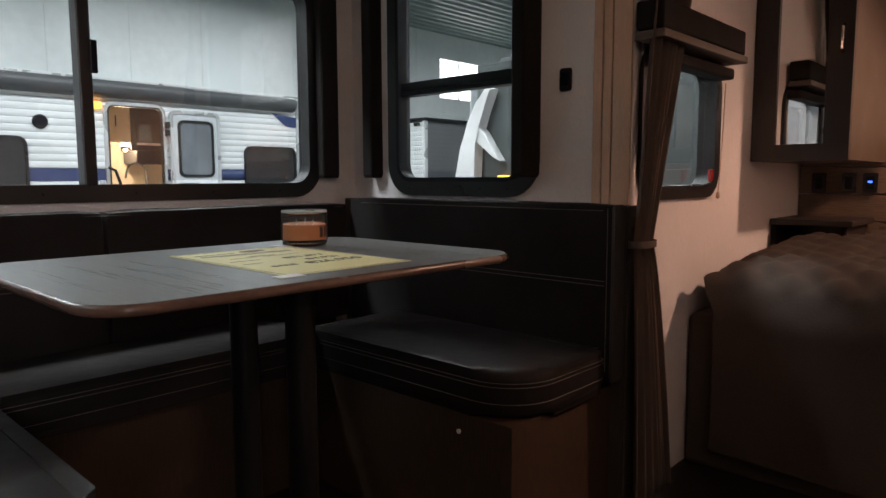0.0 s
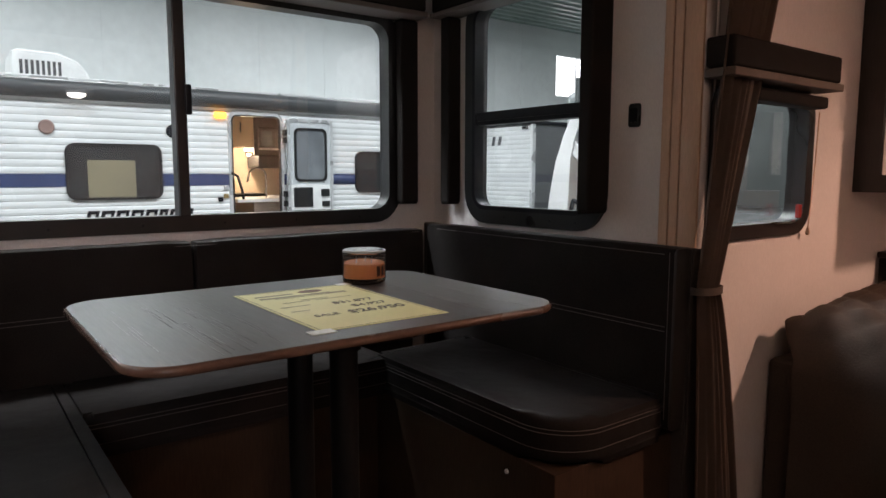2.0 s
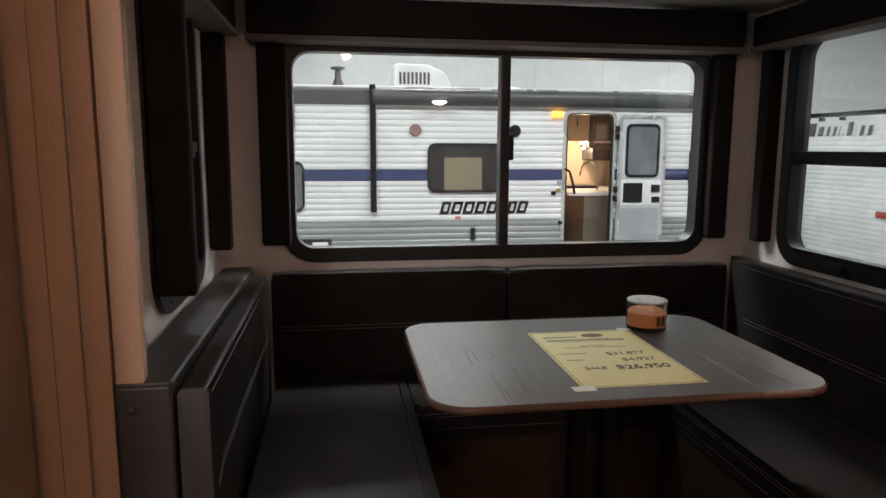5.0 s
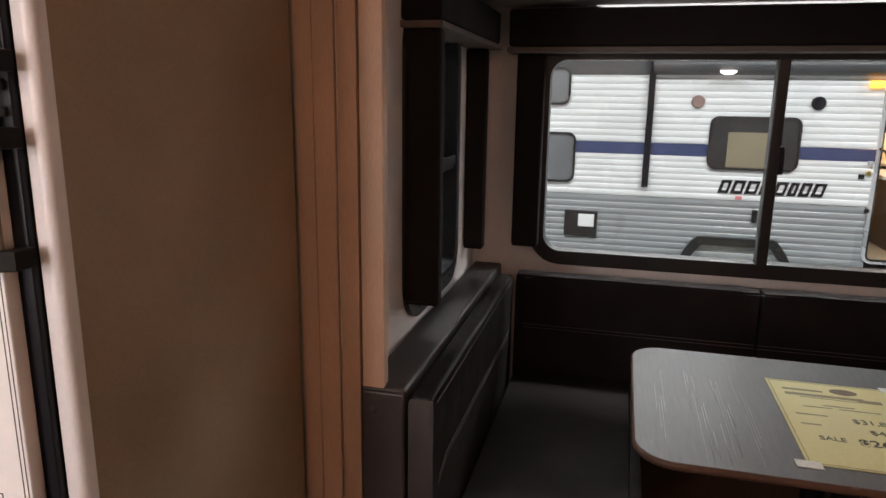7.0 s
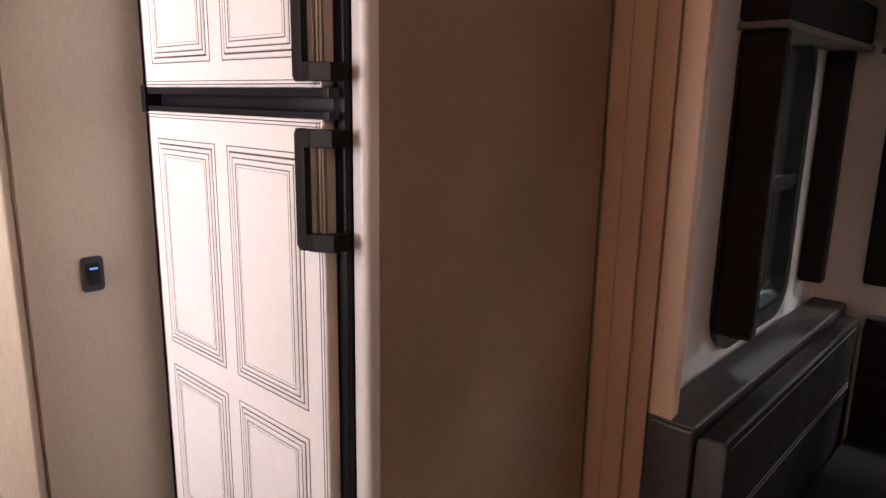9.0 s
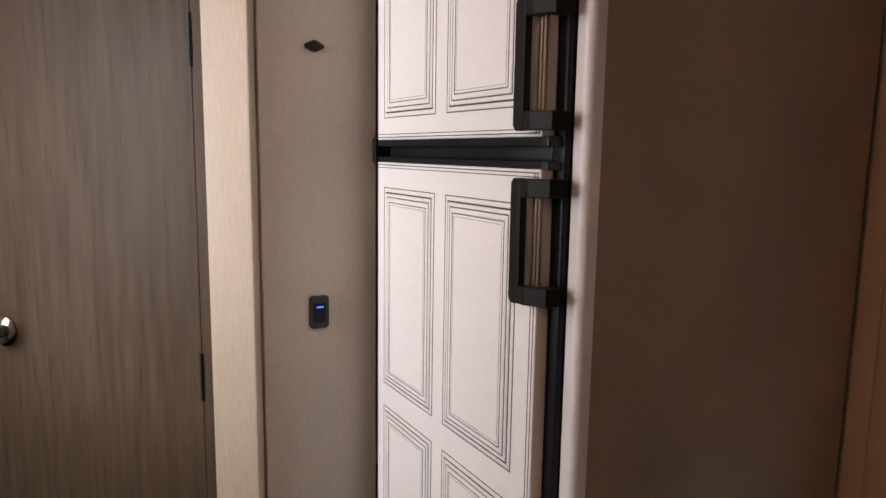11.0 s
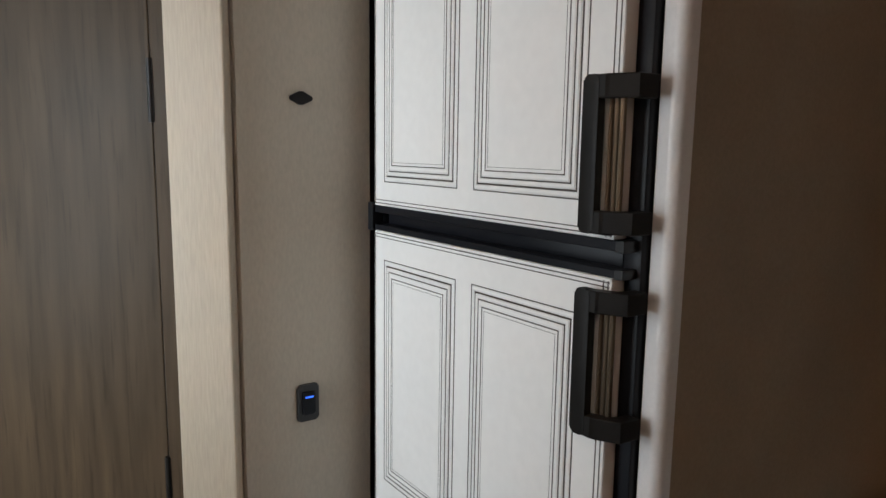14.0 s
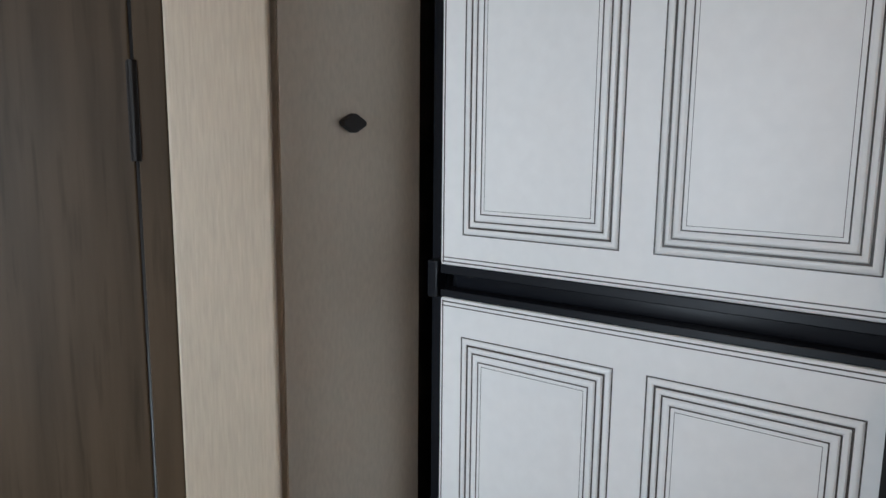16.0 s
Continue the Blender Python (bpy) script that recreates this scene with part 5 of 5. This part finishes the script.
    end = part("galley_counter", bb(TX - 1.0, TX - 0.30, 2.985, 4.2, -0.02, 0.705), KITCHENWOOD, t, "grey wood galley counter end")
    cup = part("galley_cupboard", bb(TX - 1.56, TX - 1.02, 2.75, 3.60, 0.33, 0.69), KITCHENWOOD, t, "grey wood galley cupboard")
    part("drawer_front", bb(TX - 1.019, TX - 1.005, 2.80, 3.16, 0.56, 0.67, bevel=0.004), KITCHENWOOD, cup)
    part("drawer_front", bb(TX - 1.019, TX - 1.005, 2.80, 3.16, 0.35, 0.54, bevel=0.004), KITCHENWOOD, cup)
    # The open space is a solid black block; its darkness is in the colour.
    part("toe_space_shade", bb(TX - 1.56, TX - 1.06, 2.75, 3.60, -0.02, 0.33), BLACK, t, "black block standing for the shaded open space under the cupboard")
    ct = part("worktop", bb(TX - 1.56, TX - 0.28, 2.80, 4.2, 0.707, 0.742, bevel=0.004), ABS, t, "pale galley worktop")
    part("cooker_top", bb(TX - 1.45, TX - 1.05, 2.95, 3.45, 0.743, 0.775, bevel=0.006), BLACK, ct, "black cooker top")
    tap = [(TX - 0.65, 3.27, 0.742), (TX - 0.65, 3.27, 0.98)] + [(TX - 0.65, 3.17 + 0.10 * math.cos(w), 0.99 + 0.09 * math.sin(w)) for w in np.linspace(0.1, math.pi * 0.95, 10)] + [(TX - 0.65, 3.05, 0.92)]
    part("tap", tube(bmesh.new(), tap, 0.011), CHROME, ct, "curved galley tap")
    over = part("overhead_cupboard", bb(TX - 1.56, TX - 1.25, 3.38, 4.2, 1.24, 1.74), CABWOOD, t, "dark overhead cupboard")
    mw = part("microwave", bb(TX - 1.249, TX - 1.23, 3.43, 3.78, 1.30, 1.57, bevel=0.006), CABWOOD, over, "built-in microwave")
    part("microwave_window", bb(TX - 1.229, TX - 1.222, 3.46, 3.60, 1.35, 1.53), GREYGLASS, mw)
    part("microwave_trim", bb(TX - 1.229, TX - 1.223, 3.43, 3.78, 1.30, 1.325), ALU, mw)
    part("cooker_hood", bb(TX - 1.56, TX - 1.18, 3.40, 4.2, 1.08, 1.235, bevel=0.02), BLACK, t, "black cooker hood")
    pc = part("pale_cupboard", bb(TX - 1.56, TX - 1.25, 2.60, 3.375, 1.32, 1.74), KITCHENPALE, t, "pale overhead cupboard")
    part("cupboard_door", bb(TX - 1.249, TX - 1.235, 2.95, 3.36, 1.335, 1.72, bevel=0.004), KITCHENPALE, pc)
    part("cupboard_handle", bb(TX - 1.234, TX - 1.222, 3.20, 3.215, 1.50, 1.62, bevel=0.003), BLACK, pc, "dark bar handle")
    part("galley_lamp", lathe(bmesh.new(), [(0.055, 1.285), (0.05, 1.318)], (TX - 1.30, 3.33, 0), n=16), glow("galley_lamp_glow", (1, 0.92, 0.75), 7), t, "bright galley lamp")


neighbour()


def rear_trailer():
    t = thing("travel_trailer", "white ribbed trailer end wall with a dark side", "trailer")
    y, x0, x1 = 6.5, -8.75, -6.40
    bm = bmesh.new()
    n = round(2.0 / PITCH)
    prof = []
    for k in range(n):
        for f, d in ((0.0, 0.0035), (0.12, 0.0), (0.45, -0.0015), (0.85, 0.0)):
            prof.append((-0.35 + (k + f) * 2.0 / n, d))
    a = [bm.verts.new((x0, y + d, z)) for z, d in prof]
    b = [bm.verts.new((x1, y + d, z)) for z, d in prof]
    for i in range(len(prof) - 1):
        bm.faces.new((a[i], b[i], b[i + 1], a[i + 1]))
    part("end_siding", bm, SIDING, t, smooth=0)
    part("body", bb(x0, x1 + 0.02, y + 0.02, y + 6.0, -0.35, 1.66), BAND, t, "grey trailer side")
    part("corner_moulding", bb(x1 - 0.02, x1 + 0.03, y - 0.015, y + 0.04, -0.35, 1.66, bevel=0.006), ALU, t)
    part("roof", bb(x0 - 0.02, x1 + 0.05, y - 0.03, y + 6.0, 1.66, 1.70, bevel=0.01), BLACKSAT, t, "black roof edge")
    for x in (x1 - 0.12, x1 - 1.08, x1 - 1.45, x1 - 1.8):
        part("marker_lamp", bb(x - 0.05, x + 0.05, y - 0.03, y - 0.005, 1.595, 1.635, bevel=0.006), BRONZE, t, "small dark marker lamp")
    part("tail_lamp", bb(x1 - 0.40, x1 - 0.16, y - 0.03, y - 0.005, 0.44, 0.52, bevel=0.008), REDLENS, t, "dark red tail lamp")
    part("side_lamp", bb(x1 + 0.02, x1 + 0.05, y + 0.35, y + 0.45, 0.40, 0.48, bevel=0.008), REDLED, t, "glowing red side lamp")
    x = x1 - 1.72
    for wdt, hh in ((0.17, 0.17), (0.14, 0.12), (0.10, 0.12), (0.10, 0.12), (0.04, 0.12), (0.06, 0.03), (0.13, 0.17), (0.05, 0.12), (0.11, 0.12), (0.11, 0.12)):
        part("letter_shape", prism(bmesh.new(), [(x + 0.02, 1.40), (x + 0.05, 1.40 + hh), (x + wdt, 1.40 + hh), (x + wdt - 0.03, 1.40)], "y", y - 0.012, y - 0.008), BAND, t, "grey slanted letter shape")
        x += wdt + 0.015


rear_trailer()


def parked_van():
    """The front corner of a white-pillared coach behind the slide-out."""
    v = thing("parked_van", "white coach with dark glass and a curved white pillar", "van")
    y = 3.42
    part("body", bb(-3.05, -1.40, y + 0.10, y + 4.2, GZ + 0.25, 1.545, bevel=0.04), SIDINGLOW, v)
    part("windscreen", bb(-2.94, -1.385, y + 0.07, y + 0.10, 0.86, 1.62), VANGLASS, v, "dark sloping windscreen")
    part("cab_roof", bb(-2.80, -1.45, y + 0.10, y + 4.1, 1.55, 1.66, bevel=0.03), BAND, v)
    o = [(-3.09, 0.72), (-2.90, 0.72), (-2.892, 0.95), (-2.885, 1.12), (-2.868, 1.228), (-2.83, 1.33), (-2.752, 1.452), (-2.80, 1.470), (-2.88, 1.38), (-2.955, 1.26), (-3.01, 1.10), (-3.05, 0.92)]
    part("pillar", prism(bmesh.new(), o, "y", y - 0.02, y + 0.06, 0.012), ABS, v, "curved white pillar")
    part("pillar_brace", prism(bmesh.new(), [(-2.875, 1.235), (-2.83, 1.20), (-2.70, 1.015), (-2.74, 1.03), (-2.89, 1.14)], "y", y - 0.01, y + 0.06, 0.006), ABS, v, "white slanting brace")
    part("mirror_arm", tube(bmesh.new(), [(-2.86, y - 0.03, 0.80), (-2.78, y - 0.10, 0.86), (-2.70, y - 0.10, 0.84)], 0.014), BLACKSAT, v)
    part("marker", bb(-2.70, -2.66, y - 0.02, y + 0.05, 0.90, 0.925), AMBER, v, "orange marker lamp")
    for x in (-2.82, -1.62):
        w = part("wheel", lathe(bmesh.new(), [(0.22, -0.1), (0.33, -0.09), (0.345, 0), (0.33, 0.09), (0.22, 0.1)], (x, y + 0.9, GZ + 0.345), n=32, axis="x"), TYRE, v, "black tyre")


parked_van()
